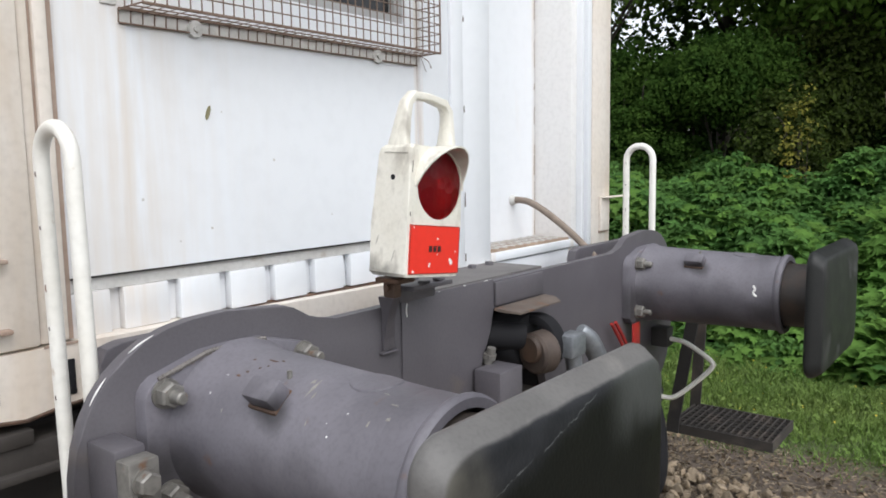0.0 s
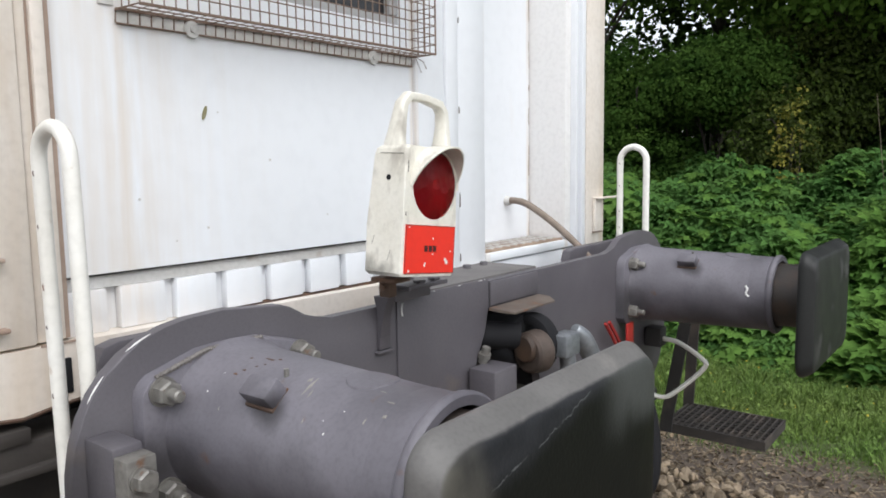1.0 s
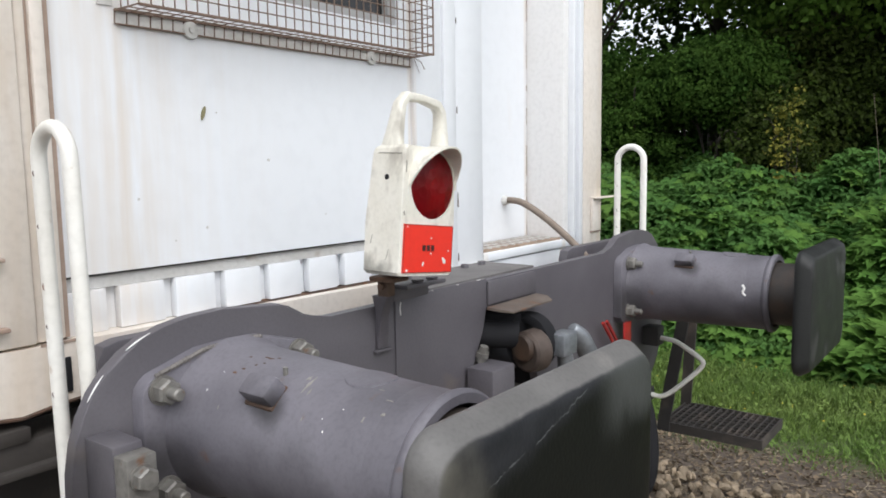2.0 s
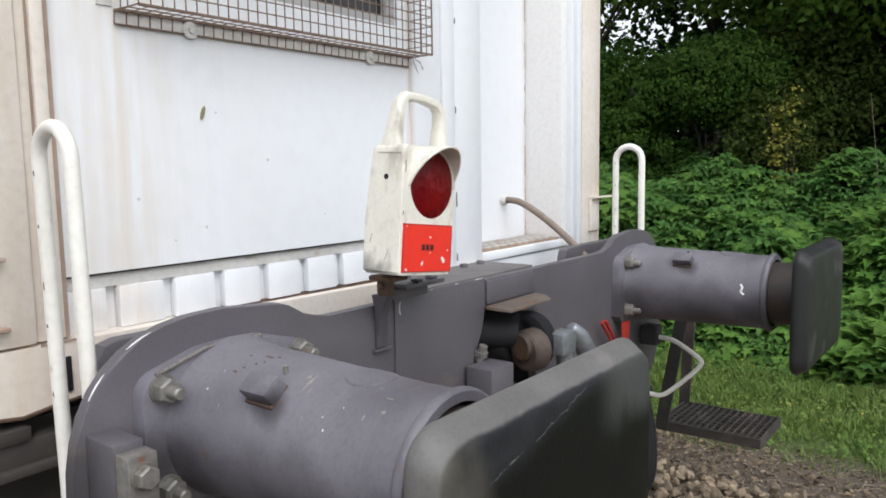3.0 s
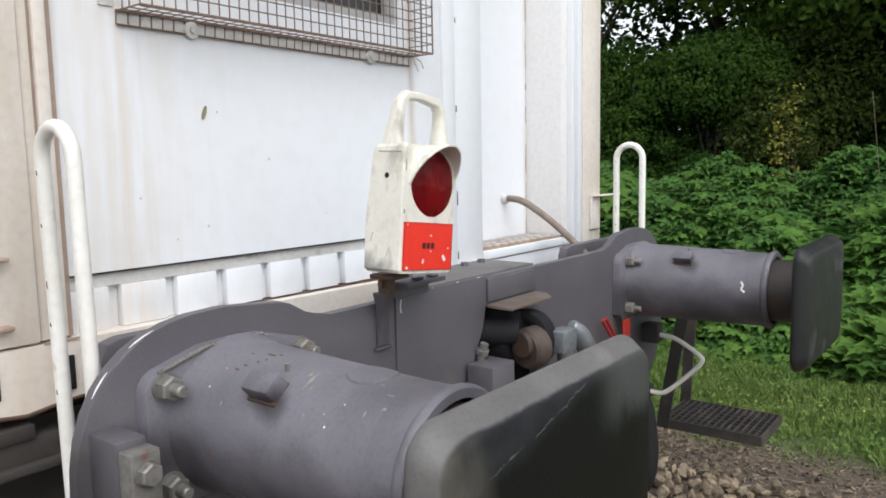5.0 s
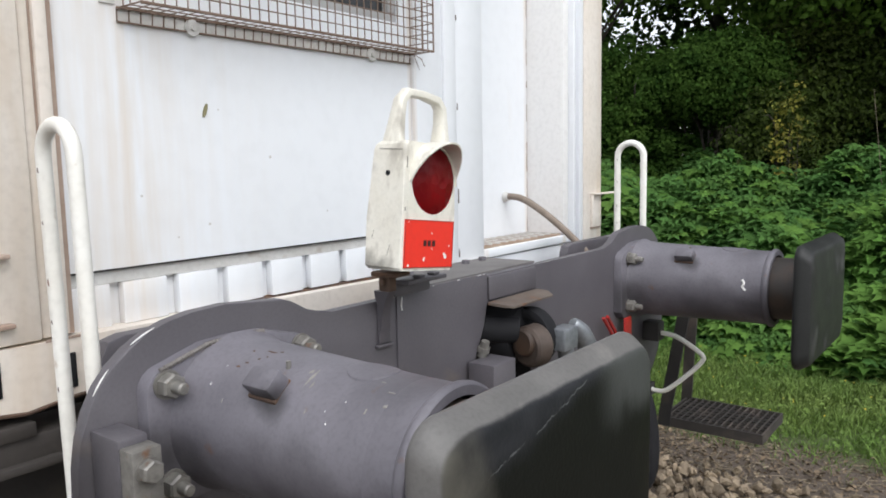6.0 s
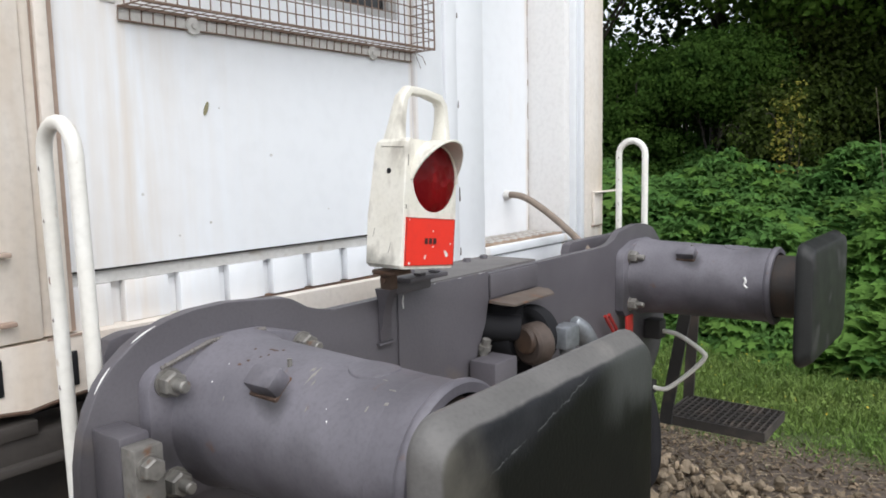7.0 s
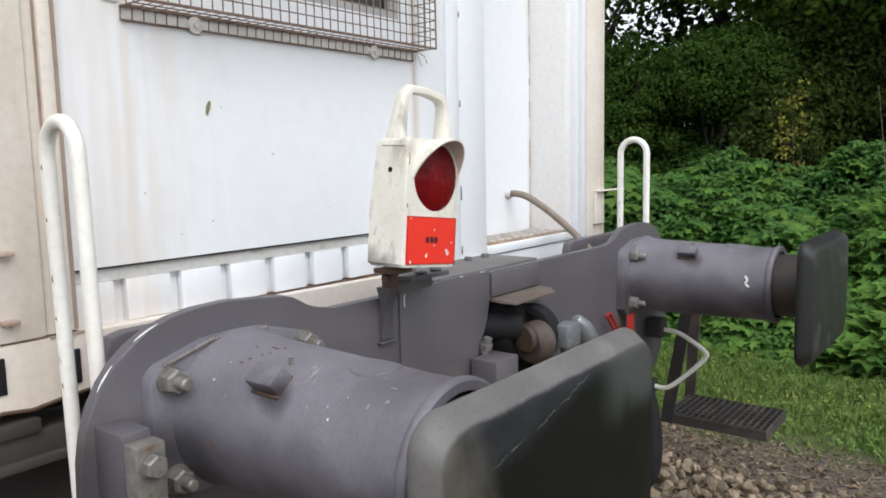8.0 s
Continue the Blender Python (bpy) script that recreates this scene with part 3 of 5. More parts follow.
    for k in range(11):
        part("tread_rib", boxes((1.275 + 0.05 * k, 1.283 + 0.05 * k, Y + 0.012, 0.478, 1.1943, 1.1975), bevel=0.001), m_groove, led)
    for k in range(3):
        part("tread_rib", boxes((1.258, 1.795, Y + 0.035 + 0.045 * k, Y + 0.041 + 0.045 * k, 1.1941, 1.1970), bevel=0.001), m_groove, led)
    bm = boxes((1.252, 1.932, Y - 0.002, Y + 0.09, 1.06, 1.154), bevel=0.004)
    part("lower_panel", bm, m_white, wagon)
    # the sill, with its ragged lower edge
    rnd = random.Random(4)
    pts = [(-0.42, 1.17)] + [(1.25, 1.155)]
    low = []
    x = 1.25
    while x > -0.40:
        low.append((x, 1.058 + rnd.uniform(-0.006, 0.006) - (0.008 if x < -0.16 else 0)))
        x -= rnd.uniform(0.03, 0.07)
    bm = prism(bmesh.new(), pts + low + [(-0.42, 1.05)], Y - 0.03, Y + 0.09)
    part("sill_beam", bm, m_stained, wagon, "stained white sill with rusted lower edge")
    edge = [(px, Y - 0.0305, pz - 0.001) for px, pz in low if px < 0.1] + [(-0.42, Y - 0.0305, 1.049)]
    part("rust_edge", tube(bmesh.new(), edge, lambda t: 0.0022 + 0.0018 * abs(math.sin(37 * t)), seg=6), m_rust, wagon, "rusted lower edge of the sill")
    part("rusty_seam", boxes((-0.169, -0.106, Y - 0.0315, Y - 0.0305, 1.1665, 1.1715)), m_seal, wagon, "rusty seam")
    for x, z in ((-0.132, 1.075), (-0.262, 1.085)):
        part("slot", boxes((x, x + 0.014, Y - 0.034, Y - 0.029, z, z + 0.065), bevel=0.002), m_black, wagon, "dark slot in the sill")
    for z in (1.326, 1.206):
        part("bracket", boxes((-0.25, -0.223, Y - 0.05, Y - 0.029, z, z + 0.008), bevel=0.002), m_seal, wagon, "small stained bracket")
    # the long body behind, and the roof
    bm = boxes((-0.41, 2.12, 0.57, 9.0, 1.06, 2.74))
    part("body", bm, m_white, wagon)
    bm = boxes((-0.43, 2.14, 0.28, 9.02, 2.752, 2.80), bevel=0.01)
    part("roof", bm, m_stained, wagon)
    # angle bracket on the far corner post
    bm = boxes((1.995, 2.068, Y - 0.036, Y - 0.025, 1.205, 1.336), (1.995, 2.215, Y - 0.06, Y - 0.025, 1.3365, 1.342), bevel=0.0015)
    part("angle_bracket", bm, m_stained, wagon, "cream angle bracket on the corner post")
    part("rust_line", boxes((1.990, 2.072, Y - 0.031, Y - 0.0245, 1.1985, 1.2045)), m_seal, wagon, "brown line of rust in the joint")
    bm = bmesh.new()
    tube(bm, [(-0.112, Y + 0.003, 1.30), (-0.114, Y + 0.002, 1.345), (-0.111, Y + 0.003, 1.385), (-0.116, Y + 0.001, 1.40), (-0.112, Y + 0.003, 1.42), (-0.115, Y + 0.002, 1.47)],
         lambda s: 0.0012 + 0.0014 * abs(math.sin(s * 21)), seg=6, smooth_steps=1)
    part("torn_seal", bm, m_black, wagon, "torn black strip of the seal")
    # marks
    bm = bmesh.new()
    rod(bm, (0.211, Y - 0.001, 1.597), (0.211, Y - 0.003, 1.597), 0.015, seg=12)
    for v in bm.verts:
        v.co.x = 0.211 + (v.co.x - 0.211) * 0.32 + (v.co.z - 1.597) * 0.3
    part("stuck_leaf", bm, m_leafdead, panel, "small dry leaf stuck to the panel")
    for x, z, r in ((0.383, 1.497, 0.0035), (0.208, 1.352, 0.003), (0.245, 1.60, 0.002), (0.56, 1.36, 0.002), (0.052, 1.42, 0.003), (0.13, 1.33, 0.002)):
        bm = rod(bmesh.new(), (x, Y - 0.0005, z), (x, Y - 0.0015, z), r, seg=8)
        part("spot", bm, m_groove, panel, "small dirt spot")


def window_and_grille():
    bm = boxes((0.16, 0.86, Y + 0.01, Y + 0.05, 1.866, 1.89), (0.16, 0.86, Y + 0.01, Y + 0.05, 2.42, 2.45), (0.16, 0.19, Y + 0.01, Y + 0.05, 1.892, 2.418),
               (0.825, 0.86, Y + 0.01, Y + 0.05, 1.892, 2.418), bevel=0.004)
    w = part("window", bm, m_winframe, wagon, "small dark window in a grey frame")
    bm = boxes((0.191, 0.824, Y + 0.03, Y + 0.036, 1.891, 2.419))
    part("pane", bm, m_pane, w, "dark glass")
    # a welded mesh box of 25 mm wires over it
    x0, x1, yf, z0, z1, st, r = 0.022, 0.897, 0.238, 1.782, 2.482, 0.025, 0.0015
    bm = bmesh.new()
    nx, nz = int((x1 - x0) / st) + 1, int((z1 - z0) / st) + 1
    for i in range(nx + 1):
        x = min(x0 + i * st, x1)
        tube(bm, [(x, Y - 0.004, 1.758), (x, Y - 0.006, z0 - 0.001), (x, yf, z0), (x, yf, z1)], r, seg=5)
    for k in range(nz):
        z = z0 + k * st
        tube(bm, [(x0, Y - 0.004, z + 0.001), (x0, yf - 0.0015, z + 0.001), (x1, yf - 0.0015, z + 0.001), (x1, Y - 0.004, z + 0.001)], r, seg=5)
    for y in (Y - 0.03, Y - 0.055):
        for a, b in (((x0, y, z0), (x1, y, z0)), ((x0, y, z0), (x0, y, z1)), ((x1, y, z0), (x1, y, z1))):
            rod(bm, a, b, r, seg=5)
    g = part("window_grille", bm, m_wire, wagon, "rusty welded wire mesh guard")
    bm = boxes((x0, x1, Y - 0.0035, Y - 0.001, 1.757, 1.784), (x0 - 0.033, x0 - 0.002, Y - 0.0035, Y - 0.001, 1.79, 2.5))
    part("flange", bm, m_groove, g, "dull flange behind the mesh")
    for d in ((0.035, -0.012, -0.030), (0.022, -0.02, -0.034), (0.030, 0.004, -0.040)):
        part("loose_wire", tube(bmesh.new(), [(x1, Y - 0.02, z0), (x1 + d[0] * 0.5, Y - 0.02 + d[1], z0 + d[2] * 0.4), (x1 + d[0], Y - 0.02 + d[1], z0 + d[2])], 0.0007, seg=5), m_wire, g)
    bm = bmesh.new()
    rod(bm, (x0, Y - 0.008, 1.757), (x1, Y - 0.008, 1.757), 0.002, seg=6)
    rod(bm, (x0, yf, z0), (x1, yf, z0), 0.0032, seg=6)
    rod(bm, (x1, yf, z0), (x1, yf, z1), 0.0026, seg=6)
    rod(bm, (x0, Y - 0.007, z0 + 0.002), (x1, Y - 0.007, z0 + 0.002), 0.0026, seg=6)
    part("edge_wire", bm, m_wire, g)
    for x in (0.187, 0.737):
        bm = bmesh.new()
        turned(bm, [(Y - 0.010, 0.006), (Y - 0.010, 0.017), (Y - 0.005, 0.0185), (Y - 0.004, 0.0185)], (x, 0, 1.766), 24)
        rod(bm, (x, Y - 0.010, 1.766), (x, Y - 0.014, 1.766), 0.007, 0.006, seg=12)
        part("washer", bm, m_groove, g, "grey fixing washer")


def underframe():
    bm = boxes((-0.42, 2.10, 0.30, 0.42, 0.955, 1.006), bevel=0.004)
    box(bm, -0.42, 2.10, 0.285, 0.43, 0.945, 0.962, bevel=0.003)
    box(bm, -0.30, -0.20, 0.29, 0.40, 1.0065, 1.032, bevel=0.002)
    part("cross_beam", bm, m_solebar, wagon, "dusty grey cross beam")
    bm = boxes((-0.40, -0.30, 0.43, 8.9, 0.80, 1.04), (2.02, 2.12, 0.43, 8.9, 0.80, 1.04), (-0.28, 2.0, 0.5, 8.9, 0.86, 1.03), (-0.40, 2.10, 0.432, 0.47, 0.30, 0.94))
    part("underframe", bm, m_dark, wagon, "dark dirty underframe")
    for a, b in ((-0.155, 0.25), (1.468, 1.94)):
        bm = prism(bmesh.new(), [(a, 0.94), (b, 0.94), (b, 1.160), (b - 0.012, 1.185), (b - 0.04, 1.192), (a + 0.04, 1.192), (a + 0.012, 1.185), (a, 1.160)], 0.13, 0.16, bevel=0.003)
        part("stiffener", bm, m_grey, wagon)


def headstock():
    def end(cx, k):
        pts = []
        for i in range(21):
            a = radians(90 + 180 * i / 20)
            c, s = math.cos(a), math.sin(a)
            e = 2 / 2.6
            pts.append((cx + k * 0.272 * math.copysign(abs(c) ** e, c), 0.97 + (0.27 if s > 0 else 0.33) * math.copysign(abs(s) ** e, s)))
        return pts
    near, far = end(0.0, 1), end(PITCH, -1)
    hump = [(0.125, 1.230), (0.145, 1.223), (0.163, 1.213), (0.182, 1.202), (0.205, 1.192), (0.25, 1.185)]
    top = [(PITCH - x, z) for x, z in hump]
    outline = near + [(0.12, 0.72), (0.30, 0.84), (0.69, 0.84), (0.735, 0.985), (0.775, 1.06), (0.79, 1.118), (0.96, 1.118), (1.01, 1.02), (1.06, 0.84),
                      (1.42, 0.84), (PITCH - 0.12, 0.72)] + far[::-1] + top + hump[::-1]
    bm = prism(bmesh.new(), outline, 0.0, 0.024, bevel=0.003)
    plate = part("headstock", bm, m_grey, wagon, "grey steel headstock plate with rounded ends")
    bm = bmesh.new()
    loft(bm, [[(0.47, 0.0255, z), (1.075, 0.0255, z), (1.075, 0.20, z), (0.62, 0.20, z)] for z in (1.178, 1.19)])
    box(bm, 0.62, 1.075, 0.185, 0.20, 0.92, 1.177)
    part("top_plate", bm, m_dusty, plate, "dusty grey top plate")
    bm = prism(bmesh.new(), [(0.44, 0.86), (0.69, 0.86), (0.735, 0.985), (0.775, 1.06), (0.79, 1.119), (0.79, 1.193), (0.44, 1.193)], -0.005, -0.001, bevel=0.0015)
    part("doubler_plate", bm, m_grey, plate)
    bm = boxes((0.795, 1.03, -0.009, -0.001, 1.122, 1.183), bevel=0.003)
    part("doubler_plate", bm, m_grey, plate)
    for k in range(6):
        bm = bmesh.new()
        rod(bm, (0.60 + 0.083 * k, 0.165, 1.1905), (0.60 + 0.083 * k, 0.165, 1.2), 0.013, 0.012, seg=6)
        part("bolt", bm, m_grey, plate)
    # the little roof over the coupling
    bm = bmesh.new()
    loft(bm, [[(0.785, -0.010, 1.112), (0.785, -0.010, 1.119), (1.03, -0.010, 1.119), (1.03, -0.010, 1.112)],
              [(0.785, -0.045, 1.110), (0.785, -0.045, 1.117), (1.03, -0.045, 1.117), (1.03, -0.045, 1.110)],
              [(0.80, -0.078, 1.107), (0.80, -0.078, 1.112), (1.00, -0.078, 1.112), (1.00, -0.078, 1.107)]])
    part("drip_shelf", bm, m_shelf, plate, "thin worn shelf over the coupling")
    # pocket walls are black: the shade of the cavity is put into the colour
    bm = boxes((0.79, 1.09, 0.03, 0.18, 1.10, 1.176), (1.06, 1.09, 0.03, 0.18, 0.84, 1.09), (0.64, 0.66, 0.03, 0.18, 0.84, 1.17))
    part("coupling_pocket", bm, m_black, plate)
    # lamp bracket
    bm = boxes((0.378, 0.412, -0.009, -0.001, 1.092, 1.205), bevel=0.004)
    box(bm, 0.37, 0.42, -0.012, -0.001, 1.085, 1.091, bevel=0.002)
    part("lamp_bracket", bm, m_grey, plate)
    bm = boxes((0.340, 0.39, -0.088, -0.022, 1.246, 1.256), (0.360, 0.384, -0.055, -0.026, 1.212, 1.245), bevel=0.003)
    rod(bm, (0.356, -0.043, 1.234), (0.349, -0.043, 1.234), 0.007, seg=6)
    part("lamp_socket", bm, m_rust, plate, "rusty lamp socket")
    bm = bmesh.new()
    loft(bm, [[(x0, -0.0095, z), (x0, -d, z), (x1, -d, z), (x1, -0.0095, z)] for x0, x1, d, z in
              ((0.379, 0.408, 0.011, 1.12), (0.376, 0.400, 0.020, 1.16), (0.368, 0.392, 0.036, 1.19), (0.362, 0.386, 0.052, 1.2115))])
    part("gusset", bm, m_grey, plate, "curved gusset under the lamp socket")
    bm = boxes((0.40, 0.53, -0.075, -0.03, 1.222, 1.232), (0.44, 0.46, -0.07, -0.05, 1.2325, 1.238), (0.49, 0.51, -0.07, -0.05, 1.2325, 1.238), bevel=0.002)
    box(bm, 0.40, 0.52, -0.035, 0.01, 1.194, 1.221, bevel=0.003)
    part("lamp_shelf", bm, m_grey, plate, "flat worn shelf under the lamp")
    bm = tube(bmesh.new(), [(0.445, -0.0055, 1.190), (0.456, -0.0058, 1.191), (0.468, -0.0055, 1.189)], 0.0016, seg=5, smooth_steps=1)
    tube(bm, [(0.457, -0.0055, 1.182), (0.453, -0.0058, 1.168), (0.456, -0.0055, 1.153)], 0.0015, seg=5, smooth_steps=1)
    part("scratch", bm, m_chip, plate, "bright scratch in the paint")
    for x, ln in ((0.57, 0.002), (0.668, 0.006), (0.757, 0.009), (0.775, 0.002)):
        part("chip", tube(bmesh.new(), [(x - ln, -0.0042, 1.1915), (x, -0.0050, 1.1922), (x + ln, -0.0042, 1.1915)], 0.0009, seg=5), m_chip, plate, "bright chip on the edge")
    def rim(a0, a1):
        pts = []
        for i in range(9):
            a = radians(a0 + (a1 - a0) * i / 8)
            c, s = math.cos(a), math.sin(a)
            e = 2 / 2.6
            pts.append((0.2725 * math.copysign(abs(c) ** e, c), 0.004, 0.97 + 0.2705 * math.copysign(abs(s) ** e, s)))
        return pts
    for a0, a1 in ((147, 136), (124, 113)):
        part("bare_edge", tube(bmesh.new(), rim(a0, a1), lambda t: 0.0005 + 0.0011 * math.sin(math.pi * t), seg=6), m_chip, plate, "bright bare edge of the plate")
    # stop block bolted to the near end
    bm = boxes((-0.250, -0.202, -0.080, -0.001, 0.78, 1.092), bevel=0.005)
    block = part("stop_block", bm, m_grey, plate)
    bm = boxes((-0.250, -0.203, -0.116, -0.081, 0.78, 1.082), bevel=0.004)
    part("packing_block", bm, m_nut, block, "worn olive-grey block")
    bm = hex_bolt(bmesh.new(), (-0.228, -0.1165, 1.052), (0, -1, 0), 0.03, 0.016, 0)
    part("bolt", bm, m_nut, block)


def buffer():
    bm = bmesh.new()
    turned(bm, [(-0.03, 0.03), (-0.03, 0.137), (-0.045, 0.131), (-0.075, 0.127), (-0.12, 0.1255), (-0.44, 0.1165), (-0.4405, 0.10), (-0.10, 0.10)], seg=64)
    b = part("buffer", bm, m_buffer, wagon, "grey painted side buffer with dark steel head")
    b.location = (0, 0, AXIS)
    bm = prism(bmesh.new(), [(0.172, -0.10), (0.172, 0.068), (0.169, 0.082), (0.161, 0.094), (0.148, 0.103), (0.06, 0.1275), (0.0, 0.130), (-0.06, 0.1275), (-0.148, 0.103), (-0.161, 0.094),
                                (-0.169, 0.082), (-0.172, 0.068), (-0.172, -0.10), (-0.150, -0.122), (0.150, -0.122)], -0.03, -0.001, bevel=0.004)
    part("flange", bm, m_buffer, b)
    bm = bmesh.new()
    turned(bm, [(-0.405, 0.1165), (-0.41, 0.1177), (-0.4575, 0.1170), (-0.460, 0.1195), (-0.464, 0.1235), (-0.469, 0.1245), (-0.474, 0.1235), (-0.478, 0.1195), (-0.478, 0.106), (-0.42, 0.104)], seg=64, closed=False)
    collar = part("collar", bm, m_buffer, b)
    bm = turned(bmesh.new(), [(-0.30, 0.098), (-0.565, 0.098)], seg=48)
    part("plunger", bm, m_plunger, b, "greasy brown plunger")
    # the head: a rounded rectangle with a domed face
    bm = bmesh.new()
    rings = []
    for y, s in ((-0.577, 0.93), (-0.579, 0.972), (-0.583, 0.994), (-0.588, 1.0), (-0.593, 0.998), (-0.598, 0.988), (-0.604, 0.968), (-0.6185, 0.913), (-0.6208, 0.900), (-0.6225, 0.880), (-0.6238, 0.85), (-0.6252, 0.78), (-0.629, 0.5), (-0.631, 0.2)):
        out = rounded(0.259, -0.197, 0.165, 0.040, 0.05, 8)
        rings.append([(x * (1 - (1 - s) * 0.4), y, (z + 0.02) * (1 - (1 - s)) - 0.02) for x, z in out])
    loft(bm, rings)
    head = part("head", bm, m_head, b, "dark greasy steel buffer head")
    head.data.set_sharp_from_angle(angle=radians(50))
    for k, (x, z) in enumerate(((-0.138, 0.079), (0.138, 0.083), (-0.138, -0.083), (0.138, -0.083))):
        bm = hex_bolt(bmesh.new(), (x, -0.0305, z), (0, -1, 0), 0.036, 0.022, 0.024, 0.0105)
        part("bolt", bm, m_nut, b, "worn steel bolt and nut")
    a = radians(132)
    up = Vector((math.cos(a), 0, math.sin(a)))
    q = up.to_track_quat('Z', 'Y').to_matrix().to_4x4()
    bm = boxes((-0.030, 0.030, -0.019, 0.019, -0.018, 0.014), bevel=0.006)
    bmesh.ops.transform(bm, matrix=Matrix.Translation(Vector((0, -0.212, 0)) + up * 0.136) @ q, verts=bm.verts)
    part("plug", bm, m_buffer, b)
    bm = boxes((-0.033, 0.030, -0.0235, 0.020, -0.010, 0.002), bevel=0.004)
    bmesh.ops.transform(bm, matrix=Matrix.Translation(Vector((0, -0.212, 0)) + up * 0.123) @ q, verts=bm.verts)
    part("plug_seat", bm, m_rust, b, "rusty seat of the plug")
    a = radians(112)
    bm = bmesh.new()
    c = Vector((0.128 * math.cos(a), -0.215, 0.128 * math.sin(a)))
    rod(bm, c - Vector((0, 0, 0.01)), c + Vector((0, 0, 0.005)), 0.004, seg=10)
    part("grease_nipple", bm, m_nut, b)
    bm = bmesh.new()
    rings = []
    for rr, up in ((0.040, -0.002), (0.038, 0.0022), (0.034, 0.003), (0.012, 0.003)):
        ring = []
        for k in range(28):
            u, w = rr * math.cos(2 * math.pi * k / 28), rr * math.sin(2 * math.pi * k / 28)
            q = 0.1255 - 0.009 * (0.345 - w - 0.12) / 0.32 + up
            ring.append((q * math.sin(u / q), -0.345 + w, q * math.cos(u / q)))
        rings.append(ring)
    loft(bm, rings)
    part("raised_pad", bm, m_buffer, b)
    head_near = head
    far = copy_thing(b, Matrix.Translation((PITCH, 0, AXIS)))
    for c in far.children:
        if c.name.startswith("bolt"):
            c.location.x += 0.02
        if c.name.startswith("head"):
            c.location = (-0.006, -0.004, 0)
            c.data = c.data.copy()
            c.data.materials[0] = m_farhead
    bm = bmesh.new()
    tube(bm, [(-0.1125, -0.402, 0.036), (-0.116, -0.410, 0.026), (-0.117, -0.402, 0.014), (-0.1175, -0.414, 0.004)], 0.0036, seg=6, smooth_steps=1)
    part("paint_mark", bm, m_chip, far, "white chalky mark")
    bm = bmesh.new()
    rnd = random.Random(2)
    wr = [0.0026 + 0.0018 * abs(math.sin(k * math.pi / 3)) + rnd.uniform(0, 0.0012) for k in range(91)]

    def flange_edge(x):
        return 0.103 + (x + 0.148) / 0.088 * 0.0245 if x < -0.06 else 0.1275 + 0.0025 * (1 - abs(x) / 0.06)
    tube(bm, [(-0.148 + 0.205 * k / 90, -0.0300, flange_edge(-0.148 + 0.205 * k / 90) - 0.0005) for k in range(91)], lambda s: wr[round(s * 90)], seg=6)
    part("weld", bm, m_weld, b, "rough weld bead")
    # rust and paint specks on the near housing, and scratches on its head
    def speck(name, deg, y, along, round_, m, lab):
        bm, rings = bmesh.new(), []
        for f, up in ((1.0, 0.0002), (0.75, 0.0007), (0.2, 0.0008)):
            ring = []
            for k in range(10):
                u, w = 2 * math.pi * k / 10, 1 + 0.3 * math.sin(k * 2.3 + deg)
                yy = y + f * along * w * math.cos(u)
                q = (0.127 if yy > -0.075 - 0.03 else 0.1255) - 0.009 * max(0, -yy - 0.12) / 0.32 + up
                a = radians(deg) + f * round_ * w * math.sin(u) / q
                ring.append((q * math.cos(a), yy, q * math.sin(a)))
            rings.append(ring)
        loft(bm, rings)
        part(name, bm, m, b, lab)
    for deg, y, a, r in ((118, -0.13, 0.004, 0.002), (112, -0.145, 0.0025, 0.002), (108, -0.155, 0.002, 0.002), (101, -0.15, 0.010, 0.0022), (98, -0.165, 0.004, 0.002),
                         (123, -0.12, 0.005, 0.002), (105, -0.115, 0.003, 0.002)):
        speck("rust_speck", deg, y, a, r, m_rust, "small rust speck")
    for deg, y, a, r in ((125, -0.10, 0.0009, 0.0010), (141, -0.09, 0.0013, 0.0018), (128, -0.36, 0.0009, 0.0012), (146, -0.345, 0.0012, 0.0018), (138, -0.335, 0.0007, 0.001)):
        speck("paint_speck", deg, y, a, r, m_chip, "small white paint speck")
    for deg, y, a, r in ((116, -0.272, 0.003, 0.017), (111, -0.262, 0.004, 0.005), (122, -0.284, 0.002, 0.006), (124, -0.425, 0.004, 0.003), (112, -0.418, 0.007, 0.0015),
                         (131, -0.40, 0.0015, 0.005), (142, -0.30, 0.0012, 0.004), (150, -0.13, 0.001, 0.004), (104, -0.39, 0.006, 0.001)):
        speck("scuff", deg, y, a, r, m_scuff, "pale scuff in the paint")
    head_near.location = (0.011, -0.034, 0)
    collar.location.y = -0.02
    return b, far


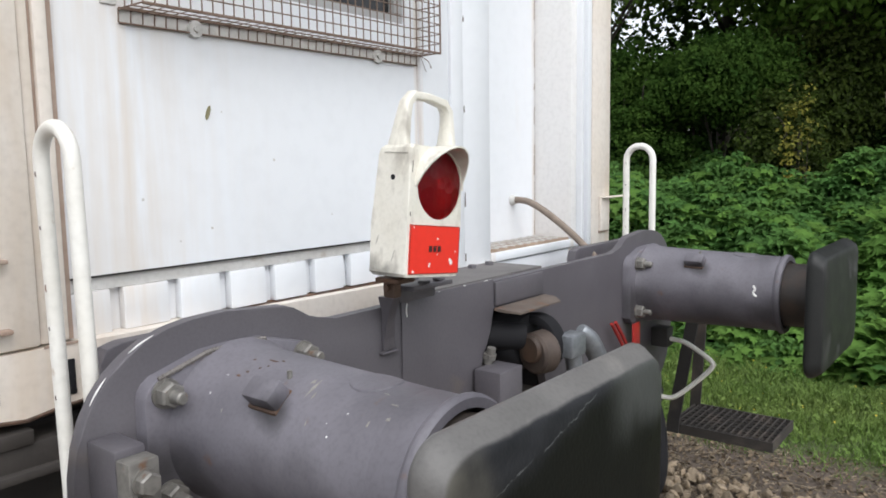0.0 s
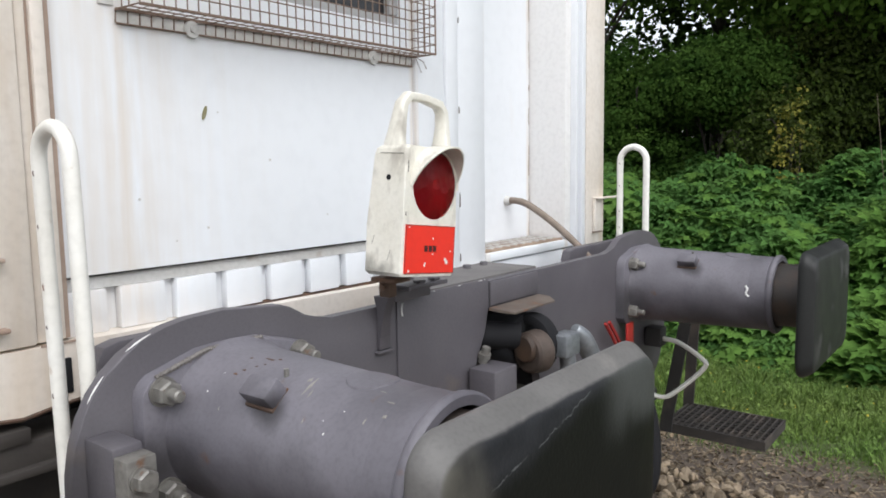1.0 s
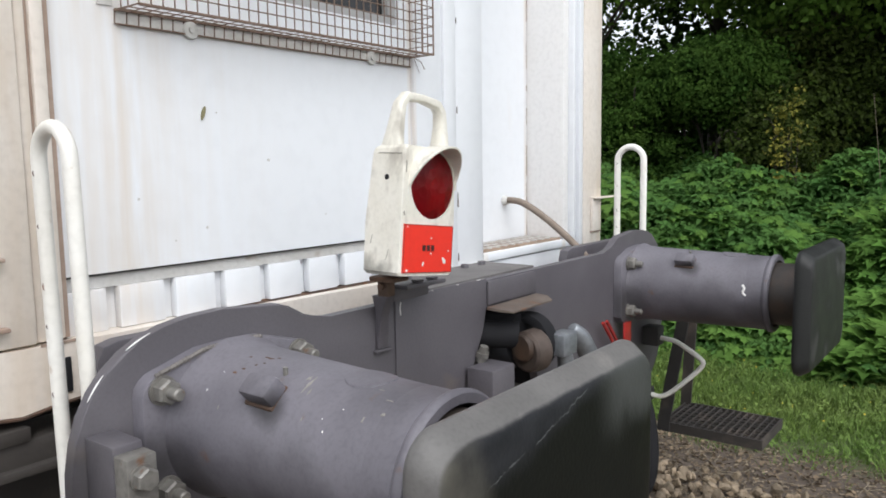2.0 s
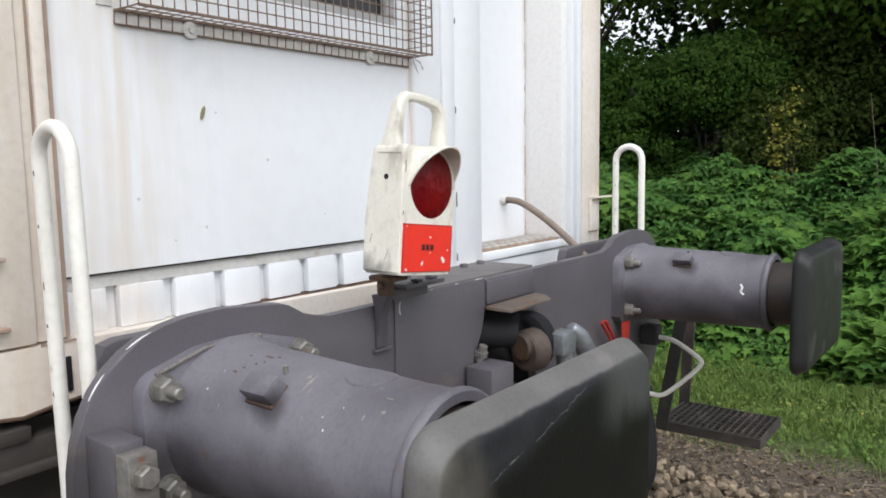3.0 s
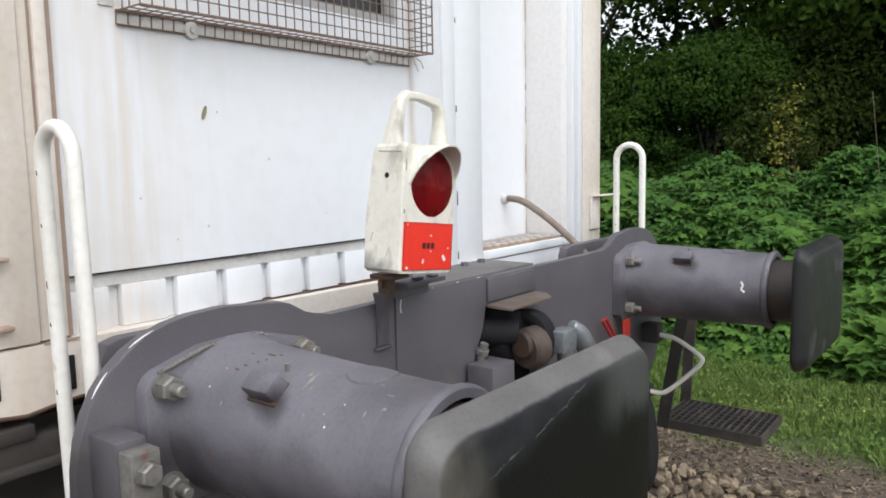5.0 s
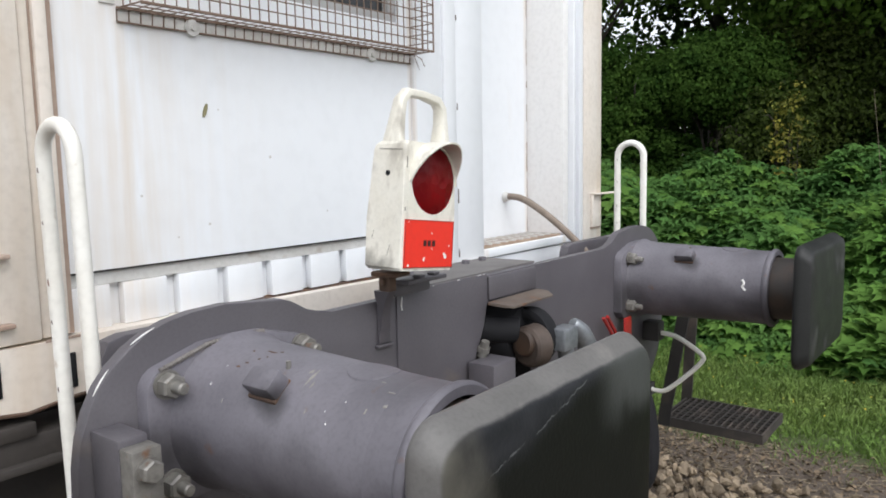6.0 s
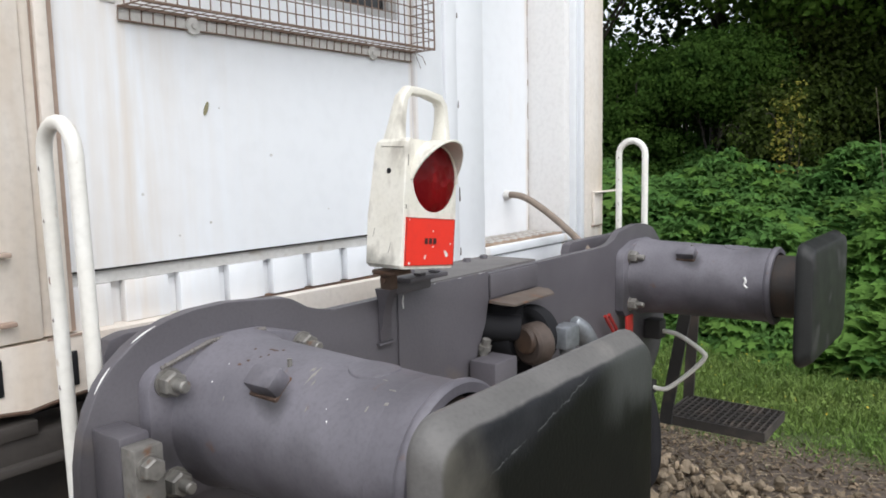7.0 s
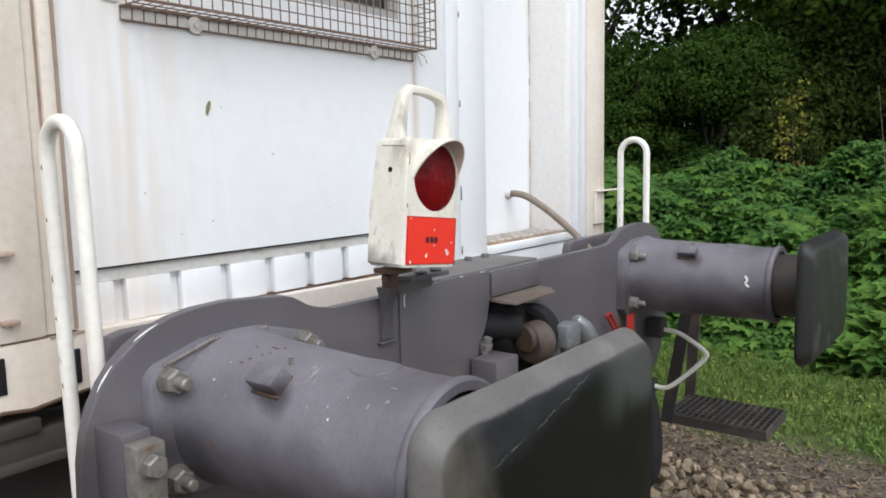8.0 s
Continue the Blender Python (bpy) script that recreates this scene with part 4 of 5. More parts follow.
def handrail(x, y0, y1, lean=0.0, top=1.538):
    r = (y1 - y0) / 2
    pts = [(x, y0, 0.86), (x, y0, 1.2), (x, y0, top - r)]
    for k in range(1, 12):
        a = math.pi - math.pi * k / 12
        pts.append((x, y0 + r + r * math.cos(a), top - r + r * math.sin(a)))
    pts += [(x, y1, top - r), (x, y1, 1.2), (x, y1, 0.86)]
    pts = [(px + lean * (top - pz), py, pz) for px, py, pz in pts]
    h = part("handrail", tube(bmesh.new(), pts, 0.0122, seg=16), m_rail, wagon, "white tubular handrail loop")
    bm = boxes((x - 0.004, x + 0.05, y0 - 0.03, y1 + 0.03, 0.84, 0.90), bevel=0.003)
    part("clamp", bm, m_grey, h)
    for z, ln in ((1.475, 0.004), (1.392, 0.003), (1.297, 0.006), (1.232, 0.003), (1.12, 0.004)):     # chips in the paint
        px, py = x + lean * (top - z) - 0.0115, y1 - 0.004
        part("chip", tube(bmesh.new(), [(px, py, z - ln), (px - 0.0009, py + 0.001, z), (px, py + 0.001, z + ln)], 0.0010, seg=5), m_rust, h, "dark chip in the paint")


def coupling():
    # drawhook, pin and shackle in the pocket
    bm = turned(bmesh.new(), [(0.10, 0.02), (0.10, 0.075), (-0.02, 0.08), (-0.035, 0.07), (-0.035, 0.02)], (0.905, 0, 1.015), 40)
    c = part("drawhook", bm, m_black, wagon, "black greasy drawhook behind the headstock")
    bm = bmesh.new()
    rings = []
    for k in range(17):
        a = radians(150 - 232 * k / 16)
        u, w = math.cos(a), math.sin(a)
        y, z = -0.043 - 0.062 * u, 1.006 + 0.066 * w
        t = 0.010 + 0.005 * k / 16
        rings.append([(x, y - f * t * u, z + f * t * w) for x, f in ((0.912, -1), (0.908, 0), (0.912, 1), (0.935, 1.35), (0.958, 1), (0.962, 0), (0.958, -1), (0.935, -1.2))])
    loft(bm, rings)
    part("hook", bm, m_black, c)
    bm = bmesh.new()
    rod(bm, (0.80, 0.05, 1.04), (0.87, -0.05, 1.035), 0.036, seg=24)
    part("drawbar", bm, m_black, c)
    bm = bmesh.new()
    turned(bm, [(0.008, 0.02), (0.008, 0.046), (0.014, 0.053), (0.054, 0.056), (0.062, 0.050), (0.062, 0.02)], (0, 0, -0.012), seg=40, axis='x')
    turn = Matrix.Translation((0.842, -0.078, 1.010)) @ pose(0, 0, 0, 0, 0, -14)
    bmesh.ops.transform(bm, matrix=turn, verts=bm.verts)
    part("pin", bm, m_pin, c, "brown rusty coupling pin")
    bm = turned(bmesh.new(), [(-0.004, 0.01), (-0.004, 0.031), (0.0, 0.035), (0.012, 0.036)], seg=36, axis='x')
    bmesh.ops.transform(bm, matrix=turn, verts=bm.verts)
    part("pin_end", bm, m_plunger, c, "dark worn end of the pin")
    bm = rod(bmesh.new(), (0.752, -0.012, 0.985), (0.752, -0.024, 1.026), 0.013, 0.011, seg=12)
    rod(bm, (0.752, -0.016, 0.998), (0.752, -0.019, 1.010), 0.018, seg=6)
    part("pipe_fitting", bm, m_nut, c, "worn olive pipe fitting")
    bm = boxes((0.69, 0.79, -0.09, -0.013, 0.82, 0.985), bevel=0.004)
    part("guide_block", bm, m_grey, c)
    bm = boxes((0.935, 1.012, -0.15, -0.10, 0.974, 1.034), bevel=0.006)
    rod(bm, (0.98, -0.125, 0.99), (1.0, -0.125, 0.90), 0.022, seg=14)
    part("shackle", bm, m_steel, c, "bare steel shackle")
    bm = bmesh.new()
    tube(bm, [(1.035, -0.12, 1.035), (1.06, -0.125, 1.01), (1.10, -0.13, 0.965), (1.13, -0.14, 0.90), (1.13, -0.14, 0.80)],
         lambda s: 0.012 + 0.016 * min(1, s * 3), seg=14, smooth_steps=2)
    part("link", bm, m_steel, c, "bare steel link")


def fittings():
    # isolating cock handles
    bm = bmesh.new()
    for dx in (0.0, 0.028):
        tube(bm, [(1.415 + dx, -0.03, 0.968), (1.46 + dx, -0.032, 0.92), (1.52 + dx, -0.034, 0.85)], 0.0062, seg=6)
    a = part("cock_handle", bm, m_redtab, wagon, "thin red cock handle")
    bm = boxes((1.568, 1.622, -0.038, -0.030, 0.82, 0.94), bevel=0.003)
    part("cock_handle", bm, m_redtab, wagon, "flat red cock handle")
    bm = boxes((1.44, 1.70, -0.028, -0.0005, 0.79, 0.835), bevel=0.006)
    part("cock_body", bm, m_grey, wagon)
    # air hose hanging beside the coupling
    bm = tube(bmesh.new(), [(1.5, -0.02, 0.80), (1.5, -0.09, 0.785), (1.5, -0.135, 0.70), (1.5, -0.155, 0.60), (1.5, -0.16, 0.50), (1.5, -0.145, 0.42), (1.5, -0.09, 0.36), (1.5, 0.0, 0.34)],
              0.030, seg=16, smooth_steps=2)
    part("air_hose", bm, m_black, wagon, "thick black air hose")
    # brake hose from the recess to behind the headstock
    bm = tube(bmesh.new(), [(1.633, 0.484, 1.342), (1.633, 0.455, 1.345), (1.63, 0.40, 1.338), (1.62, 0.30, 1.285), (1.612, 0.20, 1.215), (1.605, 0.10, 1.13), (1.605, 0.07, 1.05)],
              0.0125, seg=14, smooth_steps=2)
    h = part("hose", bm, m_hose, wagon, "dusty beige hose out of the recess")
    bm = turned(bmesh.new(), [(0.486, 0.012), (0.486, 0.019), (0.478, 0.019), (0.474, 0.016), (0.466, 0.0145)], (1.633, 0, 1.342), 20)
    part("grommet", bm, m_groove, h)
    # white lever bar below the far buffer
    bm = tube(bmesh.new(), [(1.83, -0.045, 0.844), (1.83, -0.09, 0.842), (1.83, -0.125, 0.836), (1.83, -0.213, 0.785), (1.83, -0.222, 0.762), (1.83, -0.10, 0.640),
                            (1.83, -0.06, 0.620), (1.83, 0.0, 0.632)], 0.0084, seg=12, smooth_steps=2)
    part("lever_bar", bm, m_rail, wagon, "bent white lever bar")
    bm = boxes((1.80, 1.86, 0.026, 0.12, 0.60, 0.90), (1.80, 1.86, -0.062, -0.001, 0.815, 0.885), (1.80, 1.86, -0.03, -0.001, 0.60, 0.65), bevel=0.005)
    part("lever_bracket", bm, m_dark, wagon)
    # footstep with open treads, on its two straps
    bm = boxes((2.135, 2.143, -0.347, 0.055, 0.382, 0.42), (2.437, 2.445, -0.347, 0.055, 0.382, 0.42), (2.143, 2.437, -0.347, -0.339, 0.382, 0.42),
               (2.143, 2.437, 0.047, 0.055, 0.382, 0.42))
    s = part("footstep", bm, m_solebar, wagon, "dark steel grating footstep")
    for k in range(14):
        y = -0.318 + 0.027 * k
        bm = boxes((2.1435, 2.4365, y - 0.0026, y + 0.0026, 0.384, 0.4195))
        part("tread_bar", bm, m_solebar, s)
    for k in range(7):
        bm = rod(bmesh.new(), (2.170 + 0.04 * k, -0.338, 0.412), (2.170 + 0.04 * k, 0.046, 0.412), 0.0025, seg=5)
        part("cross_wire", bm, m_dark, s)
    bm = bmesh.new()
    loft(bm, [[(x, y, z) for x, y in ((2.123, y0), (2.123, y1), (2.133, y1), (2.133, y0))]
              for y0, y1, z in ((0.062, 0.012, 0.385), (0.058, 0.008, 0.44), (-0.010, -0.058, 0.84), (-0.034, -0.082, 0.98))])
    part("strap", bm, m_dark, s)
    bm = bmesh.new()
    loft(bm, [[(x, y, z) for x, y in ((2.425, y0), (2.425, y1), (2.435, y1), (2.435, y0))] for y0, y1, z in ((0.075, 0.030, 0.385), (0.058, 0.012, 0.76), (0.05, 0.0, 0.98))])
    box(bm, 1.90, 2.45, -0.02, 0.10, 0.9805, 1.03)
    part("strap", bm, m_solebar, s)


def running_gear():
    bm = bmesh.new()
    for x in (MID - 0.7175, MID + 0.7175):
        turned(bm, [(-0.065, 0.05), (-0.065, 0.40), (0.04, 0.405), (0.045, 0.43), (0.065, 0.43), (0.065, 0.05)], (x, 2.2, 0.415), 48, 'x')
    rod(bm, (MID - 0.9, 2.2, 0.415), (MID + 0.9, 2.2, 0.415), 0.08, seg=24)
    part("wheelset", bm, m_dark, wagon, "dark steel wheelset")
    for x in (-0.27, PITCH + 0.27):
        part("axle_guard", boxes((x - 0.05, x + 0.05, 1.8, 2.6, 0.30, 0.86), bevel=0.02), m_dark, wagon)


end_wall()
window_and_grille()
underframe()
headstock()
NEAR, FAR = buffer()
handrail(-0.2147, 0.0545, 0.154, 0.014, 1.545)
handrail(PITCH + 0.215, 0.060, 0.165)
coupling()
fittings()
running_gear()


def track():
    for x in (MID - 0.7525, MID + 0.7525):
        bm = boxes((x - 0.035, x + 0.035, 0.9, 12, -0.045, -0.012), (x - 0.009, x + 0.009, 0.9, 12, -0.14, -0.045), (x - 0.065, x + 0.065, 0.9, 12, -0.18, -0.14))
        tagged(part("rail", bm, m_railsteel), "rusty steel running rail under the wagon", "rail", "running rails")


track()


# ---------------------------------------------------------------- the tail lamp
LAMP_X, LAMP_Y, LAMP_Z = 0.389, -0.082, 1.260
lamp = tagged(new("tail_lamp"), "white plastic tail lamp with round red lens, on a bracket", "lamp")
lamp.location = (LAMP_X, LAMP_Y, LAMP_Z)
lamp.rotation_euler = (0, radians(6.0), 0)


def tail_lamp():
    hw, hd, mid, lens_x = 0.0845, 0.054, -0.004, 0.0055
    # body: tapers a little to the top, hollow behind the lens
    bm = bmesh.new()
    rings = []
    for z, w, d in ((0.0, 0.95, 0.83), (0.006, 1.0, 0.88), (0.10, 0.99, 0.86), (0.236, 0.97, 0.79), (0.247, 0.95, 0.76), (0.253, 0.89, 0.70)):
        ring = [(mid + x * w, y, z) for x, y in ((hw, -hd), (hw, hd * (2 * d - 1)), (-hw, hd * (2 * d - 1)), (-hw, -hd))]
        rings.append(ring)
    loft(bm, rings)
    es = [e for e in bm.edges if abs(e.verts[0].co.z - e.verts[1].co.z) > 0.003]
    bmesh.ops.bevel(bm, geom=es, offset=0.007, segments=4, profile=0.5, affect='EDGES')
    body = part("body", bm, m_lampbody, lamp, smooth=False)
    cut = turned(bmesh.new(), [(-0.09, 0.0685), (-0.012, 0.0685)], (lens_x, 0, 0.181), 48)
    tool = part("body_cut", cut, m_lampbody, lamp)
    mod = body.modifiers.new("hole", 'BOOLEAN')
    mod.object, mod.operation, mod.solver = tool, 'DIFFERENCE', 'EXACT'
    me = bpy.data.meshes.new_from_object(body.evaluated_get(bpy.context.evaluated_depsgraph_get()))
    body.modifiers.clear()
    body.data = me
    bpy.data.objects.remove(tool)
    # hood and rim round the lens
    bm = bmesh.new()
    rings = []
    for k in range(49):
        a = radians(-5 + 190 * k / 48)
        out = max(0.0, math.sin(a - 0.12)) ** 1.1 * 0.047 + 0.0015
        ring = []
        for r, y in ((0.0713, -hd + 0.004), (0.0713, -hd - out), (0.0735, -hd - out - 0.001), (0.0755, -hd - out), (0.077, -hd + 0.004)):
            ring.append((lens_x + r * math.cos(a), y, 0.181 + r * math.sin(a)))
        rings.append(ring)
    loft(bm, rings)
    part("hood", bm, m_lampbody, lamp)
    bm = turned(bmesh.new(), [(-hd - 0.006, 0.002), (-hd - 0.005, 0.03), (-hd - 0.002, 0.060), (-hd + 0.002, 0.0680), (-hd + 0.006, 0.0680), (-hd + 0.004, 0.03), (-hd + 0.003, 0.002)],
                (lens_x, 0, 0.181), 48)
    part("lens", bm, m_lens, lamp, "dark red lens")
    bm = turned(bmesh.new(), [(-0.045, 0.0670), (-0.030, 0.060), (-0.018, 0.04), (-0.0135, 0.005)], (lens_x, 0, 0.181), 32, closed=False)
    part("reflector", bm, m_reflector, lamp)
    # handle
    bm = bmesh.new()
    rings = []
    path = [(-0.068, 0.245, 0.024, 0.025), (-0.064, 0.275, 0.021, 0.020), (-0.058, 0.310, 0.0185, 0.0155), (-0.052, 0.337, 0.0175, 0.0140), (-0.036, 0.354, 0.0175, 0.0135),
            (0.012, 0.357, 0.0150, 0.0125), (0.060, 0.352, 0.0175, 0.0135), (0.075, 0.337, 0.0175, 0.0140), (0.079, 0.308, 0.018, 0.0155), (0.080, 0.275, 0.020, 0.020),
            (0.078, 0.245, 0.022, 0.025)]
    for i, (x, z, w, d) in enumerate(path):
        ax, az = path[max(i - 1, 0)][:2]
        bx, bz = path[min(i + 1, len(path) - 1)][:2]
        n = Vector((-(bz - az), 0, bx - ax)).normalized()
        ring = []
        for k in range(12):
            a = 2 * math.pi * k / 12
            c, s = math.cos(a), math.sin(a)
            ring.append(Vector((x, -0.006, z)) + n * (w * 0.56 * math.copysign(abs(c) ** 0.6, c)) + Vector((0, d * math.copysign(abs(s) ** 0.6, s), 0)))
        rings.append(ring)
    loft(bm, rings)
    part("handle", bm, m_lampbody, lamp)
    # red label and its print
    bm = boxes((-0.0800, 0.0750, -hd - 0.0022, -hd - 0.0002, 0.006, 0.101))
    lab = part("label", bm, m_label, lamp, "red reflective label", smooth=False)
    for row in ((-0.0800, 0.0750, 0.0995, 0.1010), (-0.0800, 0.0750, 0.0060, 0.0075), (-0.0800, -0.0787, 0.0076, 0.0994), (0.0737, 0.0750, 0.0076, 0.0994)):
        part("border", boxes((row[0], row[1], -hd - 0.0029, -hd - 0.0023, row[2], row[3])), m_labeledge, lab, "dark worn border", smooth=False)
    for k in range(3):
        bm = boxes((-0.022 + 0.0135 * k, -0.0125 + 0.0135 * k, -hd - 0.0032, -hd - 0.0023, 0.049, 0.061))
        part("print_bar", bm, m_ink, lab, "small dark print")
    for x, z, r in ((0.05, 0.028, 0.005), (0.046, 0.033, 0.004), (-0.02, 0.022, 0.003), (-0.018, 0.026, 0.002), (0.004, 0.075, 0.002), (0.005, 0.044, 0.0017), (0.062, 0.05, 0.002),
                    (-0.068, 0.011, 0.003), (-0.07, 0.096, 0.0015)):
        bm = bmesh.new()
        rod(bm, (x, -hd - 0.0023, z), (x, -hd - 0.0028, z), r, seg=7)
        part("chip", bm, m_chip, lab, "chipped paint")
    bm = bmesh.new()
    rod(bm, (-0.0845, -0.012, 0.190), (-0.0875, -0.012, 0.190), 0.0055, seg=12)
    part("screw_hole", bm, m_black, lamp)
    # the lid's seam, and scratches down the side and the front edge
    for pts, r in ((((mid - 0.0825, 0.012, 0.238), (mid - 0.0828, -0.02, 0.2365), (mid - 0.083, -0.047, 0.2355)), 0.0006),
                   (((mid - 0.0755, -0.0545, 0.222), (mid - 0.0752, -0.0547, 0.210), (mid - 0.0757, -0.0545, 0.200)), 0.0009),
                   (((mid - 0.0768, -0.0545, 0.125), (mid - 0.0764, -0.0547, 0.117)), 0.0011),
                   (((mid - 0.0850, 0.022, 0.06), (mid - 0.0850, 0.017, 0.078)), 0.0005), (((mid - 0.0848, -0.02, 0.03), (mid - 0.0847, -0.026, 0.05)), 0.0005)):
        part("scratch", tube(bmesh.new(), pts, r, seg=5), m_seam, body, "dark dirty scratch in the plastic")
    # flashing light: an added slim carrier turns a glowing strip behind an unseen light-blocking screen
    bm = bmesh.new()
    for k in range(14):
        a0, a1 = radians(10 * k - 60), radians(10 * k - 50)
        loft(bm, [[(lens_x + 0.0155 * math.cos(a0), -0.031 + 0.0155 * math.sin(a0), z), (lens_x + 0.0165 * math.cos(a0), -0.031 + 0.0165 * math.sin(a0), z),
                   (lens_x + 0.0165 * math.cos(a1), -0.031 + 0.0165 * math.sin(a1), z), (lens_x + 0.0155 * math.cos(a1), -0.031 + 0.0155 * math.sin(a1), z)] for z in (0.134, 0.228)])
    part("shroud", bm, m_black, lamp)
    car = part("light_carrier", turned(bmesh.new(), [(-0.042, 0.004), (-0.042, 0.0122), (0.042, 0.0122), (0.042, 0.004)], seg=20, axis='z'), m_black, lamp)
    car.location = (lens_x, -0.031, 0.181)
    part("flash_strip", boxes((0.0100, 0.0126, -0.0042, 0.0042, -0.038, 0.038)), m_flash, car, "flashing red light strip")
    return car


CARRIER = tail_lamp()


# ---------------------------------------------------------------- plants
def leaf_mesh(name, places, ways, sizes, rnd, material, parent=None, label="", width=0.5, fold=0.18, lobes=False, along=None):
    """Many small folded leaves as one mesh: places, the way each leaf's face looks, and its length."""
    n = len(places)
    ways = ways / np.maximum(np.linalg.norm(ways, axis=1, keepdims=True), 1e-6)
    spin = rnd.normal(size=(n, 3)) if along is None else along
    along = spin - ways * (spin * ways).sum(1, keepdims=True)
    along /= np.maximum(np.linalg.norm(along, axis=1, keepdims=True), 1e-6)
    across = np.cross(ways, along)
    if lobes:
        shape = [(0, 0, 0), (0.18, 0.42, 0.05), (0.38, 0.18, 0.06), (0.60, 0.34, 0.02), (0.72, 0.12, 0.03), (1.0, 0, -0.1), (0.72, -0.12, 0.03), (0.60, -0.34, 0.02),
                 (0.38, -0.18, 0.06), (0.18, -0.42, 0.05), (0.4, 0, -0.04)]
        faces = [(0, 1, 2, 10), (10, 2, 3, 4), (10, 4, 5), (10, 5, 6), (10, 6, 7, 8), (0, 10, 8, 9)]
    else:
        shape = [(0, 0, 0), (0.35, width, fold), (0.7, width * 0.62, fold * 0.6), (1.0, 0, -0.12), (0.7, -width * 0.62, fold * 0.6), (0.35, -width, fold)]
        faces = [(0, 1, 2, 3), (0, 3, 4, 5)]
    k = len(shape)
    sz = sizes[:, None]
    v = np.concatenate([(places + sz * (a * along + b * across + c * ways))[:, None, :] for a, b, c in shape], axis=1).reshape(-1, 3)
    loops = np.concatenate([np.array(f) for f in faces])
    starts = np.cumsum([0] + [len(f) for f in faces[:-1]])
    all_loops = (loops[None, :] + (np.arange(n) * k)[:, None]).ravel()
    all_starts = (starts[None, :] + (np.arange(n) * len(loops))[:, None]).ravel()
    me = bpy.data.meshes.new(name)
    me.vertices.add(len(v))
    me.vertices.foreach_set("co", v.astype(np.float32).ravel())
    me.loops.add(len(all_loops))
    me.loops.foreach_set("vertex_index", all_loops.astype(np.int32))
    me.polygons.add(len(all_starts))
    me.polygons.foreach_set("loop_start", all_starts.astype(np.int32))
    me.update(calc_edges=True)
    me.materials.append(material)
    ob = new(name, me)
    if parent:
        ob.parent = parent
    return tagged(ob, label)


def bank_top(x, y):
    """Height of the undergrowth over the ground."""
    rise = np.clip((x - 5.35 - 0.22 * np.sin(y * 2.1) - 0.15 * np.sin(y * 5.3 + 1)) / 2.6, 0, 1)
    bumps = 0.16 * np.sin(x * 3.1 + y * 1.7) + 0.13 * np.sin(y * 4.3 - x * 2.2) + 0.08 * np.sin(x * 7.7 + 2 * y)
    return rise ** 0.75 * 1.38 + bumps * np.minimum(rise * 2.5, 1)


